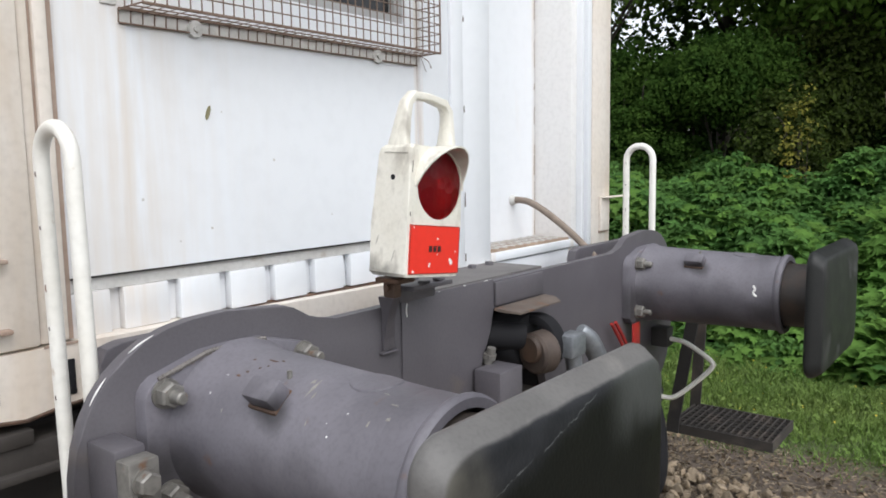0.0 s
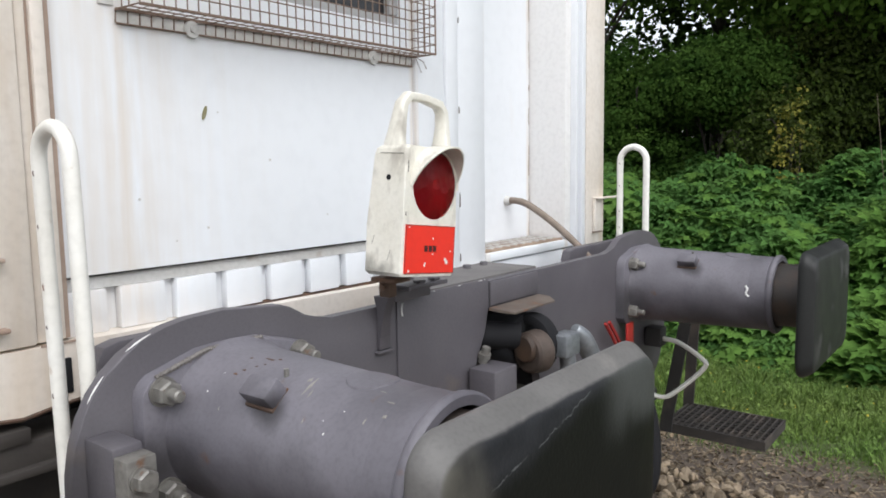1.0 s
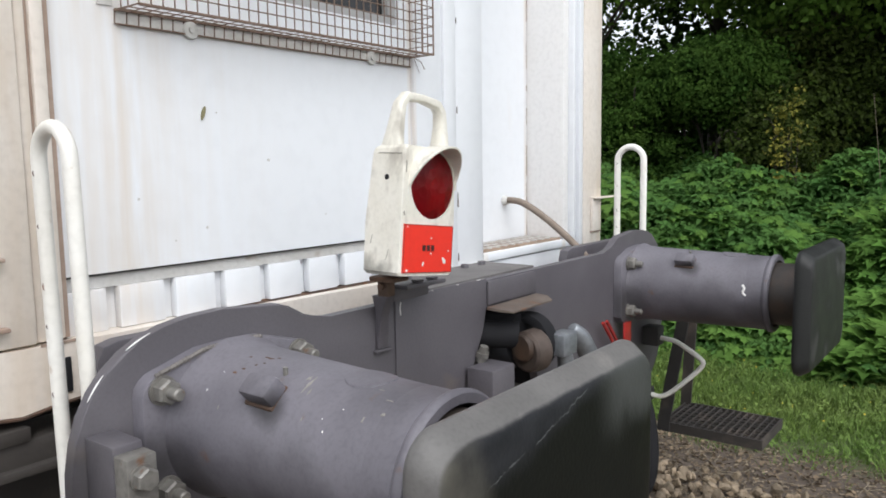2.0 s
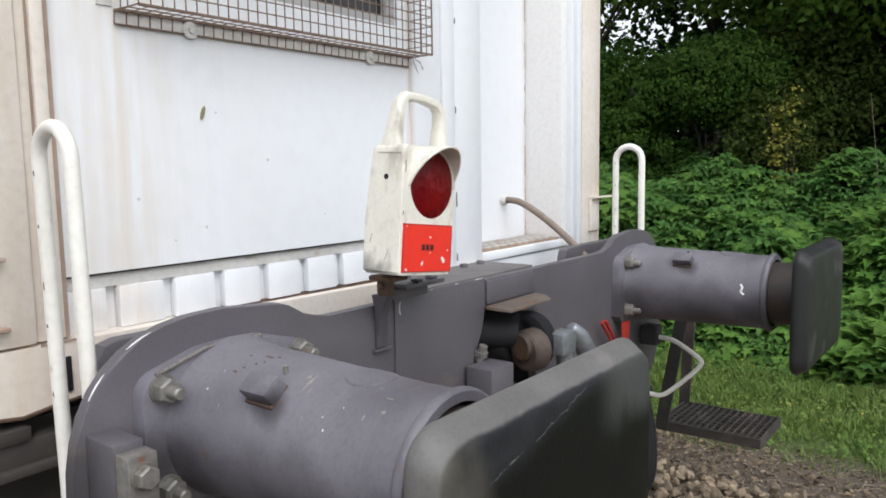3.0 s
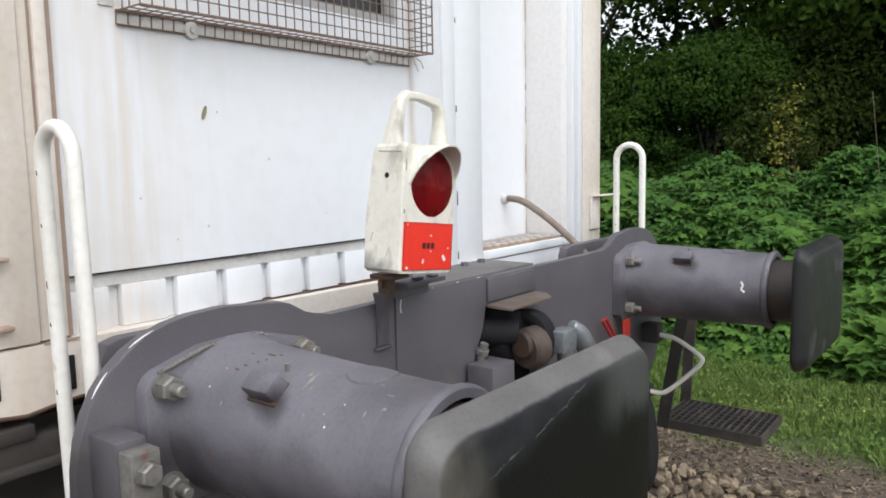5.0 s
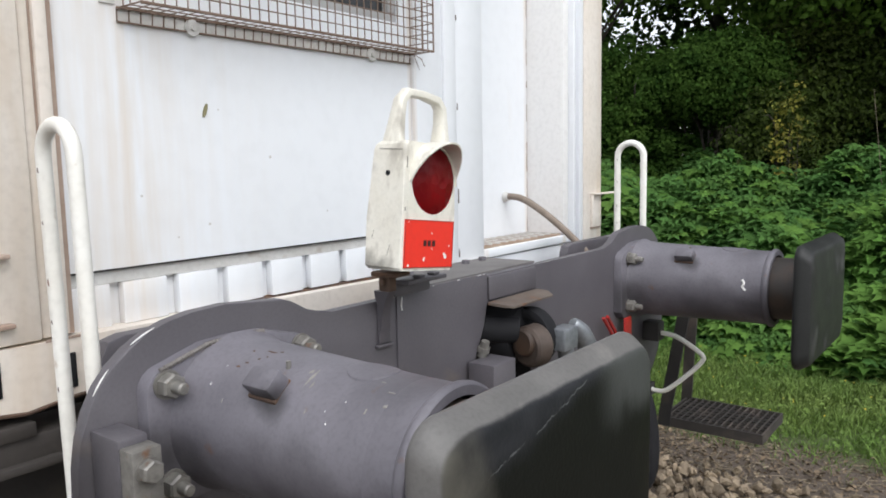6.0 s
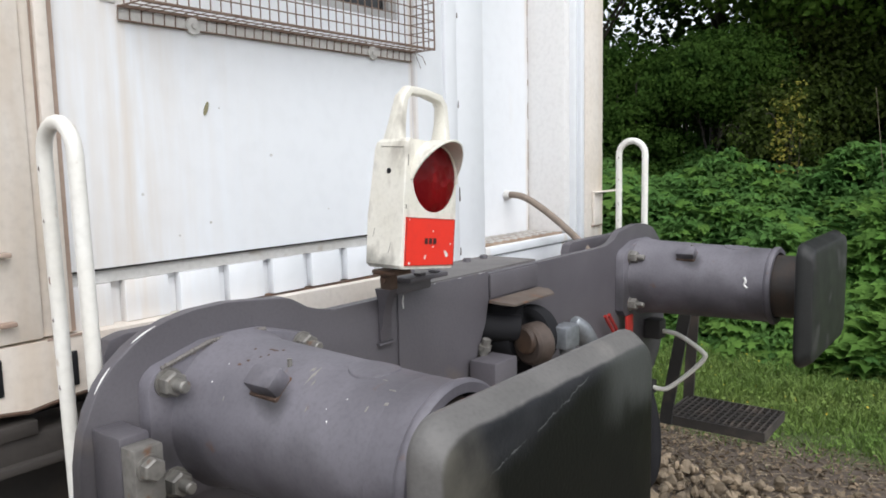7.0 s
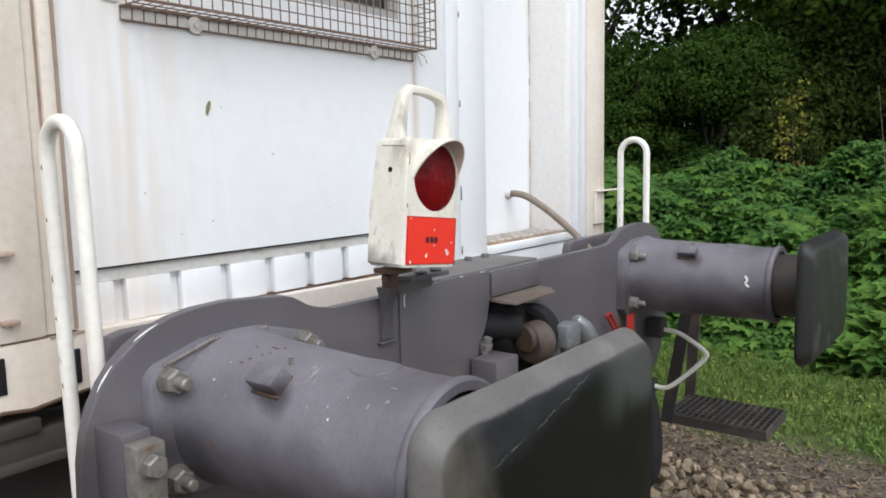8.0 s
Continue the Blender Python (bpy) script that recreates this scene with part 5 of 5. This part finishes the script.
def undergrowth():
    rnd = np.random.default_rng(5)
    n = 46000
    x = 5.35 + rnd.random(n) ** 1.05 * 5.0
    y = -2.2 + rnd.random(n) * 8.2
    top = bank_top(x, y)
    down = rnd.random(n) ** 1.8 * np.minimum(top, np.where(x < 6.6, 0.85, 0.6))
    z = -0.23 + np.maximum(top - down, 0.02)
    places = np.stack([x, y, z], 1)
    # leaf faces look up and outwards, to the open side
    ways = np.stack([-0.62 + 0.42 * rnd.normal(size=n), -0.15 + 0.42 * rnd.normal(size=n), 1.05 + 0.25 * rnd.normal(size=n)], 1)
    sizes = 0.040 + 0.045 * rnd.random(n)
    filler = leaf_mesh("nettle_bed", places, ways, sizes, rnd, m_nettle, width=0.33)
    tagged(filler, "dense bed of green nettles and weeds along the track", "undergrowth", kind="stuff")

    def plants(name, m, x, y, lift, whorls, leaves, length, label, lobes):
        """Upright weeds: whorls of drooping leaves round each stem, the widest below the tip."""
        k = len(x)
        top = -0.23 + bank_top(x, y) + lift * rnd.random(k)
        at, way, run, size = [], [], [], []
        tilt = rnd.normal(size=(k, 2)) * 0.24 + np.array([-0.42, -0.22])
        scale = 0.7 + 0.6 * rnd.random(k)
        for w in range(whorls):
            turn0 = rnd.random(k) * 6.28
            for j in range(leaves):
                a = turn0 + 6.283 * j / leaves + rnd.normal(size=k) * 0.2
                out = np.stack([np.cos(a), np.sin(a), -0.25 - 0.12 * w + 0.15 * rnd.normal(size=k) + (0.5 if w == 0 else 0.0)], 1)
                up = np.stack([tilt[:, 0] - out[:, 2] * -0.3 * np.cos(a), tilt[:, 1] - out[:, 2] * -0.3 * np.sin(a), np.ones(k)], 1)
                base = np.stack([x, y, top - 0.062 * w], 1) + np.concatenate([tilt, np.zeros((k, 1))], 1) * -0.1 * w
                at.append(base + out * 0.012), way.append(up), run.append(out)
                size.append(scale * length * (0.55 + 0.22 * min(w, 2)) * (0.85 + 0.3 * rnd.random(k)))
        o = leaf_mesh(name, np.concatenate(at), np.concatenate(way), np.concatenate(size), rnd, m, width=0.30, lobes=lobes, along=np.concatenate(run))
        tagged(o, label, "undergrowth", kind="stuff")

    k = 2300
    plants("nettles", m_nettle, 5.55 + rnd.random(k) * 4.6, -2.1 + rnd.random(k) * 7.9, 0.09, 3, 5, 0.150, "leafy green nettles standing over the weed bed", False)
    k = 1100
    plants("broadleaf_weeds", m_leaf, 5.45 + rnd.random(k) ** 1.3 * 4.2, -2.1 + rnd.random(k) * 7.0, 0.06, 2, 5, 0.20, "lobed green weeds among the nettles", True)
    k = 130
    plants("tall_weeds", m_leaf, 5.5 + rnd.random(k) * 1.3, -1.9 + rnd.random(k) * 2.1, 0.16, 3, 5, 0.25, "tall weeds with large lobed green leaves", True)
    bm = bmesh.new()
    r2 = random.Random(8)
    for _ in range(420):
        px, py = 5.5 + r2.random() ** 1.4 * 4, -2.0 + r2.random() * 7
        h = float(bank_top(np.array(px), np.array(py)))
        tube(bm, [(px, py, -0.26), (px + r2.uniform(-0.06, 0.06), py + r2.uniform(-0.06, 0.06), -0.23 + h * 0.5), (px + r2.uniform(-0.1, 0.1), py + r2.uniform(-0.1, 0.1), -0.23 + h * 0.97)],
             0.004, seg=4)
    tagged(part("weed_stems", bm, m_nettle), "thin green stems of the weeds", "undergrowth", kind="stuff")


def clumps(rnd, n_clumps, per, centre, radii, clump_r, flat=0.6):
    """Leaf places in many small clumps over an uneven crown: places and ways."""
    c = rnd.normal(size=(n_clumps, 3))
    c /= np.linalg.norm(c, axis=1, keepdims=True)
    c *= (0.35 + 0.65 * rnd.random((n_clumps, 1)) ** 0.5)
    c = np.array(centre) + c * np.array(radii)
    off = rnd.normal(size=(n_clumps, per, 3)) * clump_r * (0.6 + 0.8 * rnd.random((n_clumps, 1, 1)))
    off[:, :, 2] *= flat
    places = (c[:, None, :] + off).reshape(-1, 3)
    ways = off.reshape(-1, 3) * np.array([1, 1, 1.3]) + rnd.normal(size=(n_clumps * per, 3)) * clump_r * 0.4 + np.array([-0.35, -0.15, 0.6]) * clump_r
    return places, ways


def limbs(bm, base, top, r, n, spread, rnd, lean=0.3):
    base, top = Vector(base), Vector(top)
    mid = base.lerp(top, 0.5) + Vector((rnd.uniform(-lean, lean), rnd.uniform(-lean, lean), 0)) * 0.5
    tube(bm, [base, mid, top], lambda s: r * (1 - 0.6 * s) * (1 + 0.5 * max(0, 0.08 - s) / 0.08), seg=10, smooth_steps=2)
    for k in range(n):
        f = rnd.uniform(0.45, 1.0)
        p = base.lerp(mid, f * 2) if f < 0.5 else mid.lerp(top, f * 2 - 1)
        a = rnd.uniform(0, 2 * math.pi)
        d = Vector((math.cos(a), math.sin(a), rnd.uniform(0.1, 0.9)))
        e = p + d * spread * rnd.uniform(0.5, 1.0)
        tube(bm, [p, p.lerp(e, 0.5) + Vector((0, 0, 0.1)), e], lambda s: r * 0.38 * (1 - 0.8 * s), seg=6, smooth_steps=1)


def tree(x, y, height, crown_low, spread, seed, leaf=0.078, n_clumps=260, per=60, label="", material=None, trunk=0.13):
    t = tagged(new("tree"), label, "tree", "trees behind the undergrowth")
    t.location = (x, y, -0.25)
    rnd, r2 = np.random.default_rng(seed), random.Random(seed)
    bm = bmesh.new()
    limbs(bm, (0, 0, 0), (r2.uniform(-0.3, 0.3), r2.uniform(-0.3, 0.3), height * 0.85), trunk, 16, spread * 0.9, r2)
    part("trunk", bm, m_bark, t, "dark trunk with limbs")
    mid = (height + crown_low) / 2
    places, ways = clumps(rnd, n_clumps, per, (0, 0, mid), (spread, spread, (height - crown_low) / 2), 0.24)
    leaf_mesh("crown", places, ways, leaf * (0.6 + 0.7 * rnd.random(len(places))), rnd, material or m_shadeleaf, t, width=0.36)
    return t


def bush(x, y, height, spread, seed, material, leaf=0.055, n_clumps=230, per=105, label="", depth=None, stem=0.028, clump=0.14, low=0.06):
    b = tagged(new("bush"), label, "bush", "bushes of the hedge")
    b.location = (x, y, -0.25)
    rnd, r2 = np.random.default_rng(seed), random.Random(seed)
    for _ in range(5):
        bm = bmesh.new()
        limbs(bm, (r2.uniform(-0.2, 0.2), r2.uniform(-0.2, 0.2), 0), (r2.uniform(-0.7, 0.7) * spread, r2.uniform(-0.7, 0.7) * spread, height * 0.8), stem, 4, spread * 0.5, r2)
        part("stem", bm, m_bark, b, "thin dark stem")
    places, ways = clumps(rnd, n_clumps, per, (0, 0, height * (1 + low) / 2), (depth or spread, spread, height * (1 - low) / 2), clump)
    leaf_mesh("foliage", places, ways, leaf * (0.6 + 0.7 * rnd.random(len(places))), rnd, material, b, width=0.36)
    return b


undergrowth()
HEDGE = "dense dark green hedge bush behind nettles"
for hx, hy, hh, hw, seed in ((9.6, 4.1, 3.45, 1.1, 11), (9.5, 3.38, 3.4, 0.80, 12), (9.9, 5.5, 3.6, 1.3, 13), (9.7, 2.2, 3.35, 0.85, 18)):
    bush(hx, hy, hh, hw, seed, m_hedge, n_clumps=300, per=150, leaf=0.050, clump=0.12, label=HEDGE, low=0.02 if hy > 2.8 else 0.66)
bush(8.75, 1.30, 2.55, 0.55, 14, m_olive, n_clumps=130, per=80, leaf=0.052, clump=0.12, label="green hedge bush with olive leaves")
# bushes under the crowns take the darker leaf, shade put into its colour
bush(11.4, 1.7, 3.4, 0.9, 19, m_shadeleaf, n_clumps=200, per=90, leaf=0.06, clump=0.13, label=HEDGE, low=0.3)
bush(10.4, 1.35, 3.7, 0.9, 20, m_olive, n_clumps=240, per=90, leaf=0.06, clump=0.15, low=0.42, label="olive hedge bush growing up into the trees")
bush(10.5, 0.15, 2.0, 0.95, 15, m_shadeleaf, n_clumps=200, per=80, leaf=0.075, clump=0.2, label=HEDGE)
bush(11.9, -1.2, 3.8, 1.2, 17, m_shadeleaf, n_clumps=200, per=80, leaf=0.075, clump=0.2, label=HEDGE)
bush(8.15, 0.98, 2.45, 0.21, 16, m_yellow, stem=0.004, clump=0.07, leaf=0.046, n_clumps=20, per=17, low=0.60, label="slender shrub with yellow-green leaves")
TALL = "tall broadleaf tree deep in the wood"
# front crowns take the bright backlit leaf tone, those behind the shaded one
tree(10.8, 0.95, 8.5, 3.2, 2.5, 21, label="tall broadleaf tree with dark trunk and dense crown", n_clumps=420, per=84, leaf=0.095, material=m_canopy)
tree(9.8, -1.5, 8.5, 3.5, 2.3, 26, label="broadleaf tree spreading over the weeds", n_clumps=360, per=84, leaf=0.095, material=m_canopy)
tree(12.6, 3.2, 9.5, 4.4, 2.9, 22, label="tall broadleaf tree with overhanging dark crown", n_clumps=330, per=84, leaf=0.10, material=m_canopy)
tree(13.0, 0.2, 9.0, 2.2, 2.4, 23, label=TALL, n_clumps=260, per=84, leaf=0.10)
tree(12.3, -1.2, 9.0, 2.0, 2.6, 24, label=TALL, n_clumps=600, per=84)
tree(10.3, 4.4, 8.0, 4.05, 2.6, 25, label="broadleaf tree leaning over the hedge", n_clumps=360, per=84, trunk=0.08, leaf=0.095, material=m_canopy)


def dead_shrub():
    d = tagged(new("shrub"), "bare pale stems of a dead shrub among the weeds", "shrub")
    d.location = (8.1, -0.06, -0.25)
    r2 = random.Random(71)
    for k in range(5):
        a, h = r2.uniform(-0.35, 0.35), r2.uniform(1.9, 2.4)
        pts = [(0.05 * k - 0.1, 0.06 * k - 0.12, 0), (0.05 * k - 0.1, 0.06 * k - 0.12 + a * 0.4, h * 0.5), (0.05 * k - 0.1, 0.06 * k - 0.12 + a, h)]
        part("stem", tube(bmesh.new(), pts, lambda s: 0.0045 * (1 - 0.6 * s), seg=6, smooth_steps=2), m_straw, d)


dead_shrub()


def far_wood():
    """The wood behind the first trees, out of reach; its dimness is put into the leaf colour."""
    rnd = np.random.default_rng(31)
    places, ways = [], []
    for k in range(26):
        y = -5 + 0.55 * k
        x = 15.5 + 1.5 * math.sin(k * 1.7)
        h = 7.5 if y < 0.6 else 5.8 if y < 3.2 else 4.75 if y < 4.4 else 5.6 if y < 5.0 else 3.4 if y < 6.9 else 6.0
        p, w = clumps(rnd, 60, 26, (x, y, h / 2 - 0.3), (1.4, 1.0, h / 2), 0.35)
        places.append(p), ways.append(w)
    p, w = np.concatenate(places), np.concatenate(ways)
    o = leaf_mesh("far_wood", p, w, 0.16 * (0.7 + 0.6 * rnd.random(len(p))), rnd, m_shadeleaf, width=0.42)
    tagged(o, "dim dense wood behind the trees", "wood", kind="stuff")


far_wood()


def grass():
    rnd = np.random.default_rng(41)
    n = 64000
    x = 3.15 + rnd.random(n) ** 0.85 * 3.35
    y = -1.6 + rnd.random(n) * 5.2
    keep = rnd.random(n) < np.clip((x - 3.25 - 0.2 * np.sin(y * 3.0) + 0.15 * np.sin(y * 8 + x * 5)) / 0.75, 0.0, 1)
    x, y = x[keep], y[keep]
    n = len(x)
    tuft = 0.5 + 0.5 * np.sin(x * 9 + 3 * np.sin(y * 5)) * np.sin(y * 8)
    h = (0.035 + 0.09 * rnd.random(n)) * (0.55 + 0.75 * tuft)
    base = np.stack([x, y, np.full(n, -0.235)], 1)
    ang = rnd.random(n) * 2 * np.pi
    side = np.stack([np.cos(ang), np.sin(ang), np.zeros(n)], 1) * (0.003 + 0.003 * rnd.random((n, 1)))
    lean = rnd.normal(size=(n, 3)) * 0.4
    lean[:, 2] = 0
    up = np.array([0, 0, 1.0])
    mid = base + h[:, None] * (0.55 * up + 0.35 * lean)
    tip = base + h[:, None] * (0.95 * up + 1.0 * lean)
    v = np.stack([base - side, base + side, mid + side * 0.8, mid - side * 0.8, tip], 1).reshape(-1, 3)
    f = []
    for i in range(n):
        k = 5 * i
        f.append((k, k + 1, k + 2, k + 3))
        f.append((k + 3, k + 2, k + 4))
    me = bpy.data.meshes.new("grass")
    me.from_pydata(v.tolist(), [], f)
    me.materials.append(m_grass)
    tagged(new("grass", me), "short rough green grass beside the ballast", "grass", kind="stuff")
    # low clover-like herbs and a few tiny yellow flowers
    n = 9000
    p = np.stack([3.75 + rnd.random(n) * 2.4, -1.5 + rnd.random(n) * 5, -0.225 + 0.07 * rnd.random(n)], 1)
    w = np.stack([0.4 * rnd.normal(size=n) - 0.2, 0.4 * rnd.normal(size=n), np.ones(n)], 1)
    o = leaf_mesh("low_herbs", p, w, 0.014 + 0.022 * rnd.random(n), rnd, m_grass, width=0.42)
    tagged(o, "low green herbs in the grass", "grass", kind="stuff")
    n = 110
    p = np.stack([4.0 + rnd.random(n) * 1.8, -1.2 + rnd.random(n) * 3.4, -0.16 + 0.05 * rnd.random(n)], 1)
    o = leaf_mesh("yellow_flowers", p, w[:n], 0.008 + 0.007 * rnd.random(n), rnd, m_flower, width=0.5)
    tagged(o, "tiny yellow flowers in the grass", "flowers", kind="stuff")


grass()


def litter():
    bm = bmesh.new()
    r2 = random.Random(51)
    for k in range(1700):
        x, y = r2.uniform(2.6, 3.75), r2.uniform(-1.4, 1.4)
        a, ln = r2.uniform(0, math.pi), r2.uniform(0.03, 0.16) if k % 4 == 0 else r2.uniform(0.012, 0.04)
        z = -0.175 + r2.uniform(0, 0.025) - 0.05 * min(max((x - 3.3) / 0.8, 0), 1)
        d = Vector((math.cos(a), math.sin(a), r2.uniform(-0.12, 0.12))) * ln / 2
        tube(bm, [Vector((x, y, z)) - d, Vector((x, y, z + 0.0015)), Vector((x, y, z)) + d], r2.uniform(0.001, 0.0024) if k % 4 == 0 else r2.uniform(0.002, 0.005), seg=4)
    tagged(part("straw_litter", bm, m_straw), "dry straw and twigs on the gravel edge", "litter", kind="stuff")

    rnd = np.random.default_rng(52)
    n = 5200
    x, y = 2.55 + rnd.random(n) ** 0.9 * 1.25, -1.5 + rnd.random(n) * 3.0
    z = -0.168 + 0.02 * rnd.random(n) - 0.06 * np.clip((x - 3.3) / 0.8, 0, 1)
    w = np.stack([0.5 * rnd.normal(size=n), 0.5 * rnd.normal(size=n), np.ones(n)], 1)
    o = leaf_mesh("leaf_litter", np.stack([x, y, z], 1), w, 0.012 + 0.03 * rnd.random(n) ** 2, rnd, m_litter, width=0.3)
    tagged(o, "brown dead leaves and chips on the gravel edge", "litter", kind="stuff")


litter()


def stone_bmesh(rnd, size):
    bm = bmesh.new()
    bmesh.ops.create_icosphere(bm, subdivisions=1, radius=size)
    s = Vector((rnd.uniform(0.75, 1.25), rnd.uniform(0.7, 1.1), rnd.uniform(0.55, 0.85)))
    for v in bm.verts:
        v.co = Vector((v.co.x * s.x, v.co.y * s.y, v.co.z * s.z)) * rnd.uniform(0.62, 1.22)
    return bm


def ballast():
    rnd = random.Random(61)
    kinds = []
    for k in range(8):
        me = bpy.data.meshes.new("stone")
        bm = stone_bmesh(rnd, 0.03)
        bm.to_mesh(me)
        bm.free()
        me.materials.append(m_stone)
        kinds.append(me)
    for k in range(300):
        x, y = 2.15 + rnd.random() * 0.85, rnd.uniform(-1.05, 0.5)
        ob = new("stone", kinds[k % 8])
        ob.parent = GROUND
        s = rnd.uniform(0.75, 1.5)
        ob.matrix_basis = Matrix.LocRotScale((x, y, -0.155 + rnd.uniform(0, 0.04)), Euler([rnd.uniform(0, 6) for _ in range(3)]), (s, s, s))
    # the rest of the bed
    vs, fs = [], []
    protos = []
    for k in range(8):
        bm = stone_bmesh(rnd, 0.03)
        bm.verts.index_update()
        protos.append(([v.co.copy() for v in bm.verts], [tuple(v.index for v in f.verts) for f in bm.faces]))
        bm.free()
    for k in range(26000):
        x, y = rnd.uniform(-1.8, 3.15), rnd.triangular(-7.5, 9.0, -0.3)
        if x < -1.0 and rnd.random() < (-1.0 - x) / 0.8:
            continue
        if x > 2.75 and rnd.random() < (x - 2.75) / 0.4:
            continue
        s = rnd.uniform(0.5, 1.15) if rnd.random() < 0.7 else rnd.uniform(0.25, 0.6)
        m = Matrix.LocRotScale((x, y, -0.175 + rnd.uniform(-0.01, 0.02)), Euler([rnd.uniform(0, 6) for _ in range(3)]), (s, s, s))
        co, fa = protos[k % 8]
        o = len(vs)
        vs += [tuple(m @ c) for c in co]
        fs += [tuple(o + i for i in f) for f in fa]
    me = bpy.data.meshes.new("ballast")
    me.from_pydata(vs, [], fs)
    me.materials.append(m_stones)
    tagged(new("ballast", me), "brown crushed stone ballast of the track bed", "gravel", kind="stuff")


ballast()


# ---------------------------------------------------------------- what moves
def motions():
    """The carrier added inside the lamp turns its light strip to the lens for an instant, about once a second."""
    at = (0.0055, -0.031, 0.181)
    rows = [(0.0, pose(*at))]
    for k in range(8):
        t = (14 + 31 * k) / FPS
        rows += [(t - 1 / FPS, pose(*at)), (t, pose(*at, 0, 0, -85)), (t + 1 / FPS, pose(*at))]
    rows.append((8.0, pose(*at)))
    walk(CARRIER, rows)


motions()
